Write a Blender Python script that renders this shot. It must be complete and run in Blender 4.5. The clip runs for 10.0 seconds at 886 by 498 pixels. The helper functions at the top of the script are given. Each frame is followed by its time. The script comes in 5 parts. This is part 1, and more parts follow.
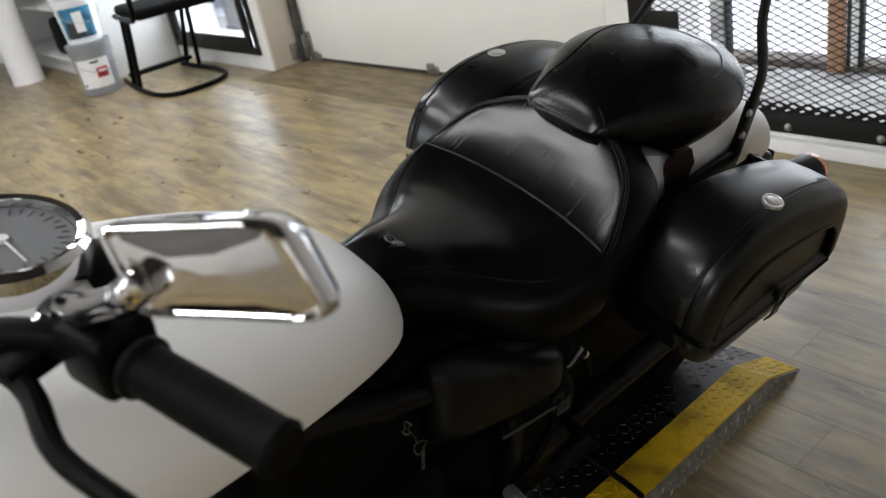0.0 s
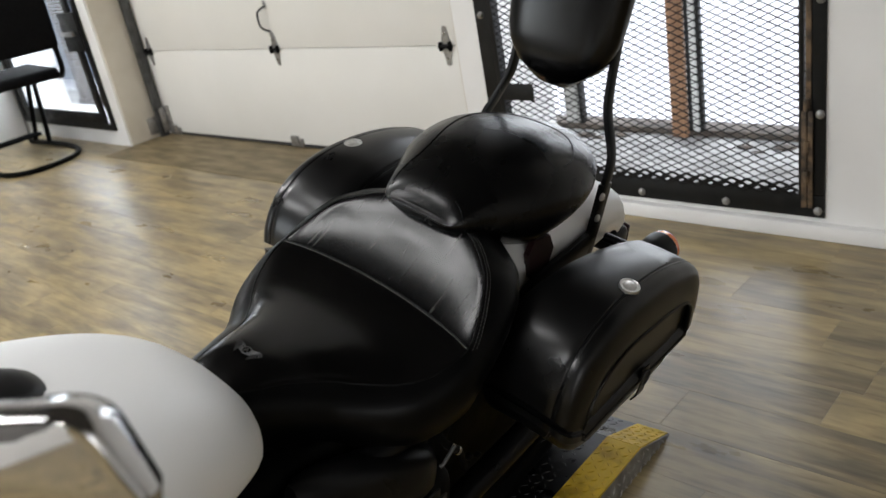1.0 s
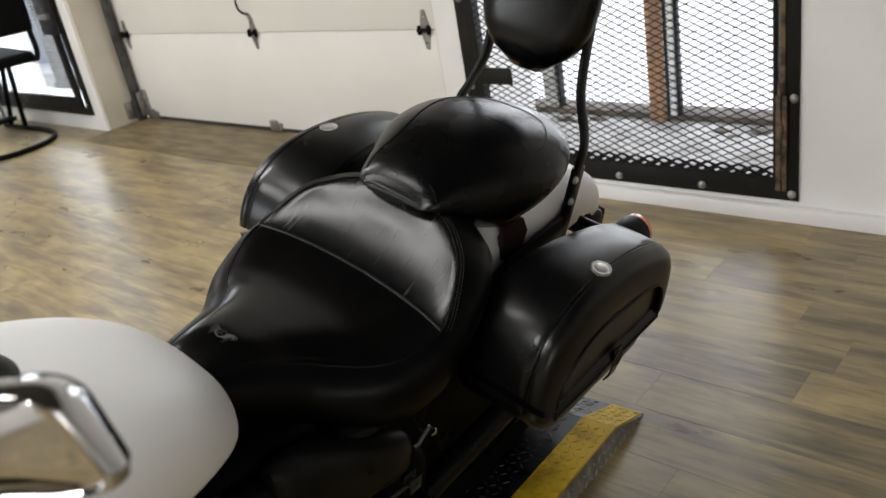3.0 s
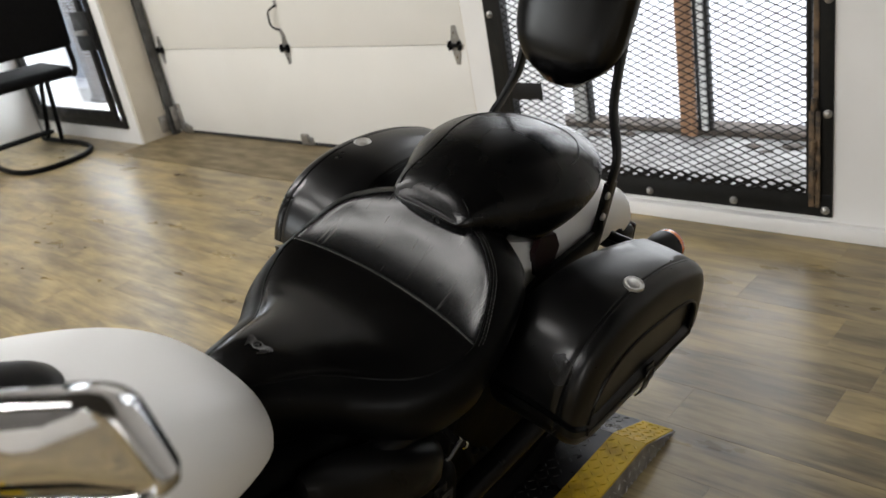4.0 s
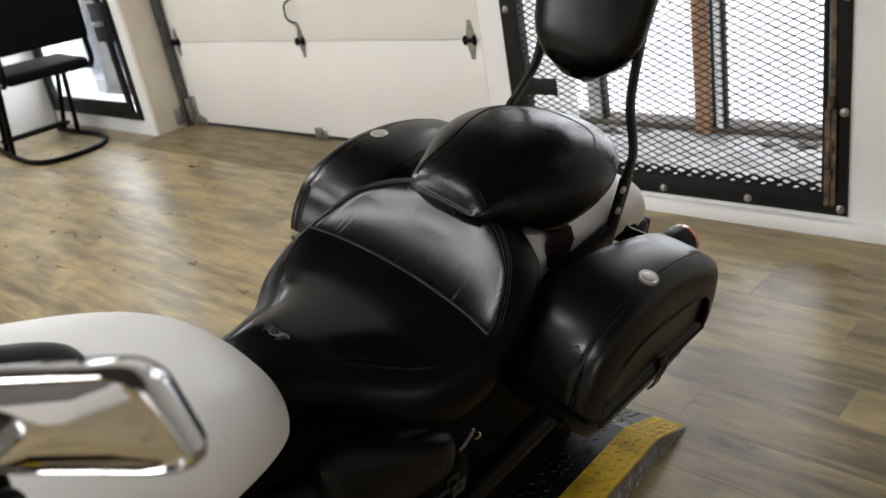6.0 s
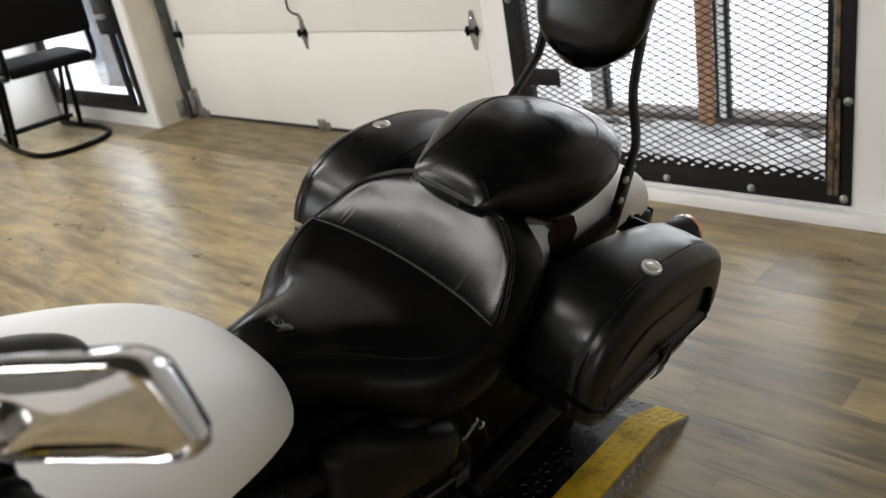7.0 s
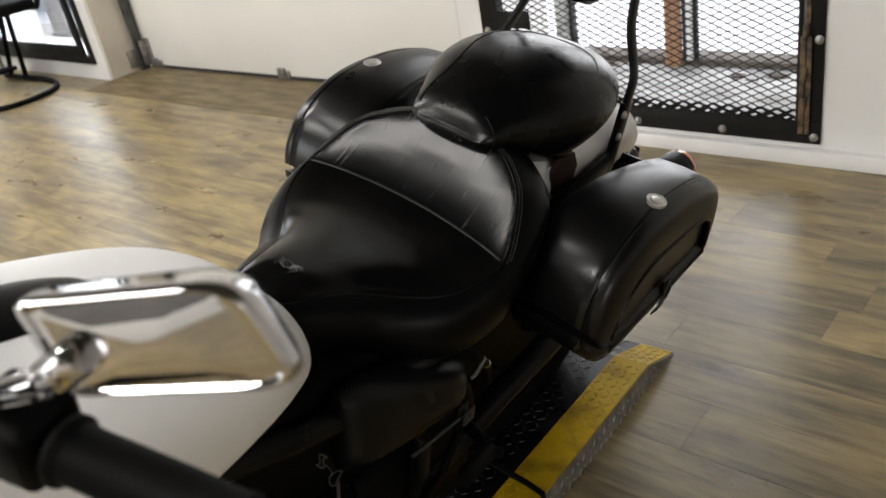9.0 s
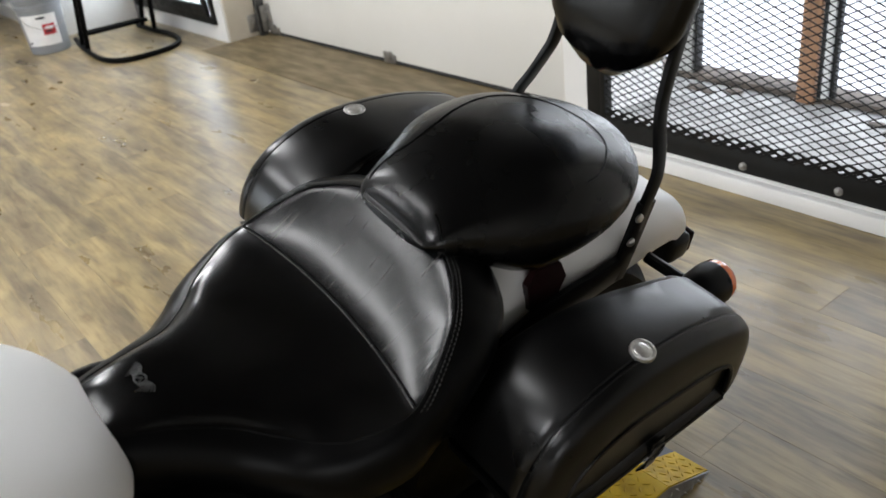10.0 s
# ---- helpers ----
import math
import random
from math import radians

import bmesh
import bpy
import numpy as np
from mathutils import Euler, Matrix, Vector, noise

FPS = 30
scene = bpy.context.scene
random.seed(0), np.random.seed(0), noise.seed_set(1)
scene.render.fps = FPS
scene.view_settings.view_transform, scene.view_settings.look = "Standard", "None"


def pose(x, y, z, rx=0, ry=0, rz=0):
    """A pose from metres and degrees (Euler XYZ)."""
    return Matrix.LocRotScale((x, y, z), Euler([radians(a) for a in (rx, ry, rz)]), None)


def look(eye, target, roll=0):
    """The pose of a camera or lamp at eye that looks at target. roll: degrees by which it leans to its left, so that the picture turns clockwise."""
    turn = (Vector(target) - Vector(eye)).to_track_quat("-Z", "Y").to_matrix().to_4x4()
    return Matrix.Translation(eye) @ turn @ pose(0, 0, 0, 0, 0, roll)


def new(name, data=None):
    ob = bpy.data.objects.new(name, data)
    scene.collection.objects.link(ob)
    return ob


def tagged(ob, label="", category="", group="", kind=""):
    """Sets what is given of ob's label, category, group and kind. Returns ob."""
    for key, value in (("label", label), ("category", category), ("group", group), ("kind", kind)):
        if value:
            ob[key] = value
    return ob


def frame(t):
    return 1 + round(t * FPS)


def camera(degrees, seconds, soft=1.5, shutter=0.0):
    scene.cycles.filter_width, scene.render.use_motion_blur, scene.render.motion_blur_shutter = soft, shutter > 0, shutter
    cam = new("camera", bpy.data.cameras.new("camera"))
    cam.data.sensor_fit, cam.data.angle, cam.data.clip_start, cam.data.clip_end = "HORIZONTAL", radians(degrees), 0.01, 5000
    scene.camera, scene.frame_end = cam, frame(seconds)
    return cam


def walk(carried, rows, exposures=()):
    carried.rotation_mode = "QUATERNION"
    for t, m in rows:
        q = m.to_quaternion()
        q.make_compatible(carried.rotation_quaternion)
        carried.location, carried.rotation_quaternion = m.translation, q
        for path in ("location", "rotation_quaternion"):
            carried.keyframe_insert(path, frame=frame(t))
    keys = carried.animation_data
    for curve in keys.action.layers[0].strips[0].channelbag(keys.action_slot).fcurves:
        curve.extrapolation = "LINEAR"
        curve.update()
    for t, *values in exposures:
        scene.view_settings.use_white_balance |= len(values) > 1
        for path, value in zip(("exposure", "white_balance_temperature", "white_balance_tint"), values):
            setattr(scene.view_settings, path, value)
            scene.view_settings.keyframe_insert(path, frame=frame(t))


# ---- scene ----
cam = camera(56.0, 10.0)
PATH = [
    (0, (0.103, 0.051, 1.171), (-1.38, 1.077, 0.305), -11.8),
    (0.3, (0.09, 0.075, 1.18), (-1.332, 1.173, 0.301), -12.0),
    (0.5, (0.087, 0.078, 1.179), (-1.306, 1.218, 0.309), -11.3),
    (0.7, (0.077, 0.097, 1.179), (-1.285, 1.282, 0.318), -11.4),
    (1, (0.085, 0.104, 1.202), (-1.221, 1.396, 0.412), -10.7),
    (1.2, (0.081, 0.124, 1.205), (-1.181, 1.469, 0.433), -11.2),
    (1.5, (0.09, 0.115, 1.209), (-1.149, 1.486, 0.447), -10.3),
    (2, (0.094, 0.104, 1.204), (-1.17, 1.419, 0.385), -9.9),
    (2.5, (0.101, 0.104, 1.201), (-1.152, 1.415, 0.357), -10.2),
    (4, (0.101, 0.092, 1.209), (-1.221, 1.368, 0.419), -10.8),
    (4.5, (0.103, 0.085, 1.209), (-1.226, 1.353, 0.419), -10.5),
    (5, (0.102, 0.086, 1.209), (-1.232, 1.35, 0.418), -10.8),
    (5.5, (0.101, 0.083, 1.207), (-1.236, 1.342, 0.414), -10.4),
    (7, (0.103, 0.079, 1.205), (-1.239, 1.321, 0.394), -10.7),
    (7.5, (0.102, 0.097, 1.189), (-1.203, 1.339, 0.321), -11.2),
    (7.8, (0.079, 0.094, 1.183), (-1.25, 1.3, 0.301), -10.8),
    (8, (0.083, 0.071, 1.193), (-1.282, 1.252, 0.331), -10.4),
    (8.3, (0.071, 0.062, 1.185), (-1.273, 1.254, 0.304), -10.2),
    (8.5, (0.069, 0.047, 1.191), (-1.242, 1.265, 0.298), -9.6),
    (8.7, (0.055, 0.051, 1.178), (-1.22, 1.285, 0.255), -9.6),
    (9, (0.041, 0.035, 1.192), (-1.198, 1.3, 0.262), -10.8),
    (9.2, (0.029, 0.068, 1.182), (-1.251, 1.301, 0.264), -11.7),
    (9.5, (0.027, 0.19, 1.178), (-1.378, 1.281, 0.264), -12.7),
    (9.7, (0.029, 0.296, 1.192), (-1.405, 1.368, 0.3), -9.7),
    (10, (0.011, 0.41, 1.201), (-1.427, 1.432, 0.26), -7.5),
]
cam.data.dof.use_dof, cam.data.dof.focus_distance, cam.data.dof.aperture_fstop = True, 1.35, 6.5
walk(cam, [(t, look(eye, target, roll)) for t, eye, target, roll in PATH], 
     [(0, 0.44, 6450, 10), (1, 0.44, 6500, 10), (2, 0.45, 6700, 10.5), (5.5, 0.46, 6700, 10.5), (7, 0.54, 6700, 10.5), (8.5, 0.57, 6850, 11), (9, 0.57, 6850, 11), (9.5, 0.61, 6500, 10), (10, 0.64, 6400, 10)])

# ---------- light ----------
world = bpy.data.worlds.new("world")
scene.world = world
world.use_nodes = True
wn = world.node_tree.nodes
sky = wn.new("ShaderNodeTexSky")
sky.sky_type = "NISHITA"
sky.sun_disc = False
sky.sun_elevation = radians(35)
sky.sun_rotation = radians(20)
wn["Background"].inputs["Strength"].default_value = 0.12
world.node_tree.links.new(sky.outputs["Color"], wn["Background"].inputs["Color"])


def area(name, m, sx, sy, watts, colour=(1, 1, 1)):
    data = bpy.data.lights.new(name, "AREA")
    data.shape, data.size, data.size_y, data.energy, data.color = "RECTANGLE", sx, sy, watts, colour
    ob = new(name, data)
    ob.matrix_world = m
    return ob


# daylight in the south and left window openings, shining into the room
area("daylight_south_window", look((-4.8, -3.66, 1.55), (-4.0, 0.0, 0.9)), 2.0, 1.4, 38, (0.93, 0.97, 1.0))
area("daylight_left_window", look((-5.9, 2.72, 1.1), (-5.9, 0.0, 0.6)), 1.1, 1.8, 32, (0.84, 0.93, 1.0))
# added fill from the unseen east side, brightens the tank and fender
area("added_east_fill", look((3.15, -2.2, 1.15), (-0.8, 0.4, 0.9)), 1.4, 1.2, 14, (1.0, 0.97, 0.94))
# fluorescent ceiling fittings; the last is an added fill that brightens the tank
TUBES = [(-5.6, 0.7, 40), (-3.4, 0.4, 29), (-2.9, -1.35, 30), (-1.5, -0.32, 10), (0.0, -1.9, 46)]
for tx, ty, watts in TUBES:
    area("ceiling_tube", pose(tx, ty, 2.98), 1.2, 0.34, watts, (0.985, 0.99, 1.0))


# ---------- materials ----------
def mat(name, base, rough=0.5, metal=0.0, second=None, scale=8.0, detail=6.0, bump=0.0, bump_scale=80.0, stretch=(1, 1, 1),
        rough_var=0.0, coat=0.0, coords="Object", spec=0.5, contrast=(0.35, 0.65)):
    m = bpy.data.materials.new(name)
    m.use_nodes = True
    nt = m.node_tree
    b = nt.nodes["Principled BSDF"]
    b.inputs["Roughness"].default_value = rough
    b.inputs["Metallic"].default_value = metal
    b.inputs["Coat Weight"].default_value = coat
    b.inputs["Specular IOR Level"].default_value = spec
    b.inputs["Base Color"].default_value = (*base, 1)
    tc = nt.nodes.new("ShaderNodeTexCoord")
    mp = nt.nodes.new("ShaderNodeMapping")
    mp.inputs["Scale"].default_value = stretch
    nt.links.new(tc.outputs[coords], mp.inputs["Vector"])
    n = nt.nodes.new("ShaderNodeTexNoise")
    n.inputs["Scale"].default_value = scale
    n.inputs["Detail"].default_value = detail
    nt.links.new(mp.outputs["Vector"], n.inputs["Vector"])
    if second:
        r = nt.nodes.new("ShaderNodeValToRGB")
        r.color_ramp.elements[0].position, r.color_ramp.elements[1].position = contrast
        r.color_ramp.elements[0].color, r.color_ramp.elements[1].color = (*base, 1), (*second, 1)
        nt.links.new(n.outputs["Fac"], r.inputs["Fac"])
        nt.links.new(r.outputs["Color"], b.inputs["Base Color"])
    if rough_var:
        mr = nt.nodes.new("ShaderNodeMapRange")
        mr.inputs["From Min"].default_value, mr.inputs["From Max"].default_value = 0.3, 0.7
        mr.inputs["To Min"].default_value, mr.inputs["To Max"].default_value = max(0.02, rough - rough_var), min(1, rough + rough_var)
        nt.links.new(n.outputs["Fac"], mr.inputs["Value"])
        nt.links.new(mr.outputs["Result"], b.inputs["Roughness"])
    if bump:
        n2 = nt.nodes.new("ShaderNodeTexNoise")
        n2.inputs["Scale"].default_value = bump_scale
        n2.inputs["Detail"].default_value = 4
        nt.links.new(mp.outputs["Vector"], n2.inputs["Vector"])
        bp = nt.nodes.new("ShaderNodeBump")
        bp.inputs["Strength"].default_value = bump
        bp.inputs["Distance"].default_value = 0.002
        nt.links.new(n2.outputs["Fac"], bp.inputs["Height"])
        nt.links.new(bp.outputs["Normal"], b.inputs["Normal"])
    return m


def glow(name, colour, strength):
    m = bpy.data.materials.new(name)
    m.use_nodes = True
    b = m.node_tree.nodes["Principled BSDF"]
    b.inputs["Base Color"].default_value = (*colour, 1)
    b.inputs["Emission Color"].default_value = (*colour, 1)
    b.inputs["Emission Strength"].default_value = strength
    return m


LEATHER = mat("black_leather", (0.0009, 0.0009, 0.001), 0.21, 0, (0.002, 0.0019, 0.0019), 14, 5, 0.05, 420, rough_var=0.03, spec=0.30)
BAG_LEATHER = mat("saddlebag_leather", (0.001, 0.001, 0.0011), 0.30, 0, (0.0022, 0.0022, 0.0023), 12, 5, 0.06, 380, rough_var=0.03, spec=0.36)
PILLION_LEATHER = mat("soft_black_leather", (0.001, 0.001, 0.0011), 0.27, 0, (0.002, 0.002, 0.002), 12, 5, 0.05, 400, rough_var=0.03, spec=0.27)
VINYL = mat("matt_black_vinyl", (0.001, 0.001, 0.0011), 0.34, 0, (0.002, 0.002, 0.002), 6, 3, rough_var=0.04, spec=0.11)


def wrinkles(m, scale, strength, distance=0.004):
    """A second, broader relief under the fine grain."""
    nt = m.node_tree
    bump = next(n for n in nt.nodes if n.type == "BUMP")
    tc = next(n for n in nt.nodes if n.type == "TEX_COORD")
    n = nt.nodes.new("ShaderNodeTexNoise")
    n.inputs["Scale"].default_value, n.inputs["Detail"].default_value, n.inputs["Distortion"].default_value = scale, 5, 0.6
    nt.links.new(tc.outputs["Object"], n.inputs["Vector"])
    b = nt.nodes.new("ShaderNodeBump")
    b.inputs["Strength"].default_value, b.inputs["Distance"].default_value = strength, distance
    nt.links.new(n.outputs["Fac"], b.inputs["Height"])
    nt.links.new(b.outputs["Normal"], bump.inputs["Normal"])


wrinkles(LEATHER, 22, 0.05)
wrinkles(BAG_LEATHER, 14, 0.05)
wrinkles(PILLION_LEATHER, 16, 0.05)


def seat_leather():
    """Black leather; behind the cross seam it is scuffed, with fine scratches and a grey painted in for sheen."""
    m = LEATHER.copy()
    m.name = "scuffed_seat_leather"
    nt = m.node_tree
    L = nt.links.new
    b = nt.nodes["Principled BSDF"]
    for n in nt.nodes:
        if n.type == "BUMP":
            n.inputs["Strength"].default_value *= 0.55
    tc = nt.nodes.new("ShaderNodeTexCoord")
    sep = nt.nodes.new("ShaderNodeSeparateXYZ")
    L(tc.outputs["Object"], sep.inputs[0])
    back = nt.nodes.new("ShaderNodeMapRange")
    back.inputs["From Min"].default_value, back.inputs["From Max"].default_value = 0.780, 0.788
    sq = nt.nodes.new("ShaderNodeMath")
    sq.operation = "MULTIPLY"
    L(sep.outputs["X"], sq.inputs[0])
    L(sep.outputs["X"], sq.inputs[1])
    bow = nt.nodes.new("ShaderNodeMath")
    bow.operation = "MULTIPLY_ADD"
    L(sq.outputs[0], bow.inputs[0])
    bow.inputs[1].default_value = 0.016 / 0.177 ** 2
    L(sep.outputs["Y"], bow.inputs[2])
    L(bow.outputs[0], back.inputs["Value"])
    front = nt.nodes.new("ShaderNodeMapRange")
    front.inputs["From Min"].default_value, front.inputs["From Max"].default_value = 0.893, 0.872
    L(sep.outputs["Y"], front.inputs["Value"])
    cloud = nt.nodes.new("ShaderNodeTexNoise")
    cloud.inputs["Scale"].default_value, cloud.inputs["Detail"].default_value = 24, 3
    L(tc.outputs["Object"], cloud.inputs["Vector"])
    cr = nt.nodes.new("ShaderNodeMapRange")
    cr.inputs["From Min"].default_value, cr.inputs["From Max"].default_value = 0.20, 1.10
    L(cloud.outputs["Fac"], cr.inputs["Value"])
    mp = nt.nodes.new("ShaderNodeMapping")
    mp.inputs["Scale"].default_value = (300, 14, 10)
    mp.inputs["Rotation"].default_value = (0, 0, 0.6)
    L(tc.outputs["Object"], mp.inputs["Vector"])
    scr = nt.nodes.new("ShaderNodeTexNoise")
    scr.inputs["Scale"].default_value, scr.inputs["Detail"].default_value, scr.inputs["Distortion"].default_value = 1.0, 1, 0.4
    L(mp.outputs["Vector"], scr.inputs["Vector"])
    sr = nt.nodes.new("ShaderNodeMapRange")
    sr.inputs["From Min"].default_value, sr.inputs["From Max"].default_value, sr.inputs["To Max"].default_value = 0.665, 0.76, 0.85
    L(scr.outputs["Fac"], sr.inputs["Value"])
    tot = nt.nodes.new("ShaderNodeMath")
    tot.operation = "ADD"
    L(cr.outputs["Result"], tot.inputs[0])
    L(sr.outputs["Result"], tot.inputs[1])
    m1 = nt.nodes.new("ShaderNodeMath")
    m1.operation = "MULTIPLY"
    L(back.outputs["Result"], m1.inputs[0])
    L(front.outputs["Result"], m1.inputs[1])
    m2 = nt.nodes.new("ShaderNodeMath")
    m2.operation, m2.use_clamp = "MULTIPLY", True
    wear = nt.nodes.new("ShaderNodeMath")
    wear.operation = "ADD"
    L(m1.outputs[0], wear.inputs[0])
    wear.inputs[1].default_value = 0.015
    L(wear.outputs[0], m2.inputs[0])
    L(tot.outputs[0], m2.inputs[1])
    mix = nt.nodes.new("ShaderNodeMix")
    mix.data_type = "RGBA"
    L(m2.outputs[0], mix.inputs["Factor"])
    old = b.inputs["Base Color"].links[0].from_socket
    L(old, mix.inputs["A"])
    # bluish grey for scuffs, also stands in for reflected sheen on the panel
    mix.inputs["B"].default_value = (0.006, 0.0063, 0.0072, 1)
    hair = nt.nodes.new("ShaderNodeMath")
    hair.operation = "MULTIPLY"
    L(m1.outputs[0], hair.inputs[0])
    L(sr.outputs["Result"], hair.inputs[1])
    pale = nt.nodes.new("ShaderNodeMix")
    pale.data_type = "RGBA"
    L(hair.outputs[0], pale.inputs["Factor"])
    L(mix.outputs["Result"], pale.inputs["A"])
    pale.inputs["B"].default_value = (0.055, 0.054, 0.052, 1)
    L(pale.outputs["Result"], b.inputs["Base Color"])
    rg = nt.nodes.new("ShaderNodeMix")
    rg.data_type = "FLOAT"
    L(m1.outputs[0], rg.inputs[0])
    L(b.inputs["Roughness"].links[0].from_socket, rg.inputs[2])
    rv = nt.nodes.new("ShaderNodeMapRange")
    rv.inputs["From Min"].default_value, rv.inputs["From Max"].default_value = 0.0, 1.3
    rv.inputs["To Min"].default_value, rv.inputs["To Max"].default_value = 0.215, 0.295
    L(cr.outputs["Result"], rv.inputs["Value"])
    L(rv.outputs["Result"], rg.inputs[3])
    L(rg.outputs[0], b.inputs["Roughness"])
    sp = nt.nodes.new("ShaderNodeMapRange")
    sp.inputs["To Min"].default_value, sp.inputs["To Max"].default_value = 0.30, 0.40
    L(m1.outputs[0], sp.inputs["Value"])
    L(sp.outputs["Result"], b.inputs["Specular IOR Level"])
    return m


SEAT_LEATHER = seat_leather()
THREAD = mat("grey_thread", (0.15, 0.145, 0.135), 0.7, 0, (0.07, 0.068, 0.065), 200)
PAINT = mat("white_paint", (0.88, 0.88, 0.87), 0.42, 0, (0.85, 0.85, 0.845), 3, 3, rough_var=0.05)
NICKEL = mat("dull_nickel", (0.72, 0.71, 0.69), 0.38, 1.0, (0.60, 0.59, 0.57), 160, 4, 0.15, 300, rough_var=0.08)
CHROME = mat("chrome", (0.66, 0.655, 0.65), 0.06, 1.0, (0.60, 0.60, 0.605), 30, 4, rough_var=0.03)
STEEL = mat("zinc_steel", (0.42, 0.41, 0.39), 0.42, 0.9, (0.30, 0.29, 0.28), 40, 5, rough_var=0.1, bump=0.1)
BLACK_METAL = mat("black_metal", (0.002, 0.002, 0.002), 0.42, 0.0, (0.004, 0.004, 0.004), 30, 4, 0.05, 150, rough_var=0.08, spec=0.05)
BLACK_RUBBER = mat("black_rubber", (0.003, 0.003, 0.003), 0.55, 0, (0.005, 0.0048, 0.0046), 60, 4, 0.2, 200, spec=0.06)
GLOSS_BLACK = mat("gloss_black_plastic", (0.003, 0.003, 0.0032), 0.32, 0, (0.005, 0.005, 0.0052), 12, 3, rough_var=0.06, spec=0.18)
FRAME_BLACK = mat("painted_black_steel", (0.005, 0.005, 0.005), 0.5, 0, (0.016, 0.015, 0.012), 18, 8, 0.25, 120, rough_var=0.12, contrast=(0.55, 0.78), spec=0.3)
MESH_BLACK = mat("black_mesh_steel", (0.008, 0.0075, 0.007), 0.6, 0, (0.02, 0.014, 0.010), 18, 6, spec=0.2, contrast=(0.55, 0.78))
WEATHERED = mat("weathered_brown_wood", (0.13, 0.105, 0.085), 0.8, 0, (0.06, 0.05, 0.043), 14, 8, 0.3, 60)
TRACK = mat("dull_dark_zinc", (0.10, 0.10, 0.098), 0.5, 0.6, (0.05, 0.05, 0.048), 20, 6, 0.1, 80, rough_var=0.1)
WIRE = mat("galvanised_wire", (0.42, 0.45, 0.50), 0.5, 0, (0.34, 0.36, 0.40), 40)
RUSTY = mat("rusty_steel", (0.16, 0.105, 0.058), 0.7, 0, (0.04, 0.029, 0.02), 25, 8, 0.3, 120, contrast=(0.4, 0.6))
WALL = mat("white_wall_paint", (0.82, 0.815, 0.80), 0.7, 0, (0.75, 0.74, 0.72), 2.2, 8, 0.25, 45, rough_var=0.08)
JAMB = mat("cream_jamb_paint", (0.66, 0.61, 0.52), 0.6, 0, (0.56, 0.51, 0.42), 3, 8, 0.25, 40)
DOOR = mat("cream_door_panel", (0.78, 0.765, 0.72), 0.42, 0, (0.74, 0.725, 0.675), 1.6, 6, 0.06, 60, rough_var=0.06)
CEIL = mat("dark_ceiling", (0.08, 0.075, 0.07), 0.9, 0, (0.06, 0.056, 0.052), 3)
YELLOW = mat("yellow_plate_paint", (0.68, 0.44, 0.008), 0.5, 0, (0.32, 0.20, 0.006), 22, 8, 0.2, 120, rough_var=0.1, contrast=(0.45, 0.75), spec=0.25)
PLATE_GREY = mat("bare_tread_plate", (0.34, 0.33, 0.31), 0.45, 0.5, (0.2, 0.19, 0.18), 26, 8, 0.2, 120, rough_var=0.12)
LUG_BARE = mat("worn_lug_tops", (0.55, 0.54, 0.52), 0.35, 0.8, (0.35, 0.34, 0.33), 60)
PLATE_BLACK = mat("black_tread_plate", (0.003, 0.003, 0.0033), 0.33, 0, (0.008, 0.008, 0.0085), 20, 6, 0.15, 120, rough_var=0.1)
WOOD_POST = mat("orange_wood", (0.40, 0.215, 0.115), 0.65, 0, (0.22, 0.115, 0.06), 6, 8, 0.2, 60, stretch=(6, 6, 0.6))
CONCRETE = mat("grey_concrete", (0.45, 0.447, 0.435), 0.9, 0, (0.25, 0.245, 0.235), 9, 9, 0.4, 50, contrast=(0.4, 0.68))
PLY = mat("worn_brown_board", (0.20, 0.150, 0.075), 0.55, 0, (0.125, 0.095, 0.05), 7, 9, 0.15, 90, stretch=(0.6, 2.5, 1), rough_var=0.12)
GASKET = mat("black_gasket", (0.02, 0.02, 0.02), 0.7)
BUCKET_GREY = mat("grey_bucket_plastic", (0.25, 0.26, 0.275), 0.4, 0, (0.21, 0.22, 0.235), 5)
BUCKET_WHITE = mat("white_bucket_plastic", (0.72, 0.74, 0.76), 0.4, 0, (0.66, 0.68, 0.70), 5)
LABEL_WHITE = mat("white_label", (0.78, 0.77, 0.76), 0.5, 0, (0.70, 0.70, 0.70), 20)
LABEL_RED = mat("red_label", (0.45, 0.03, 0.04), 0.5)
LABEL_BLUE = mat("blue_label", (0.03, 0.22, 0.38), 0.5, 0, (0.01, 0.04, 0.08), 14)
LABEL_DARK = mat("dark_label_print", (0.02, 0.025, 0.03), 0.5)
STOOL_FABRIC = mat("black_stool_fabric", (0.003, 0.003, 0.0034), 0.8, 0, (0.005, 0.005, 0.0055), 60, 4, 0.3, 120, spec=0.08)
CABINET = mat("white_laminate", (0.74, 0.74, 0.73), 0.5, 0, (0.66, 0.66, 0.65), 2.5, 8, rough_var=0.1)
ORANGE_LENS = mat("orange_lens", (0.75, 0.16, 0.02), 0.15, 0, (0.65, 0.12, 0.02), 60, coat=0.5)
RED_DECAL = mat("dark_red_reflector", (0.014, 0.002, 0.003), 0.35, 0, (0.007, 0.0015, 0.002), 40, spec=0.2)
DIAL = mat("grey_dial_face", (0.15, 0.155, 0.16), 0.5, 0, (0.18, 0.185, 0.19), 10, spec=0.2)
LOGO = mat("embossed_grey_logo", (0.035, 0.035, 0.035), 0.45, 0, (0.012, 0.012, 0.012), 90)
PALE_BLUE = mat("pale_blue_boards", (0.25, 0.29, 0.37), 0.7, 0, (0.20, 0.23, 0.30), 2, 6, 0.3, 20, stretch=(0.4, 1, 6))
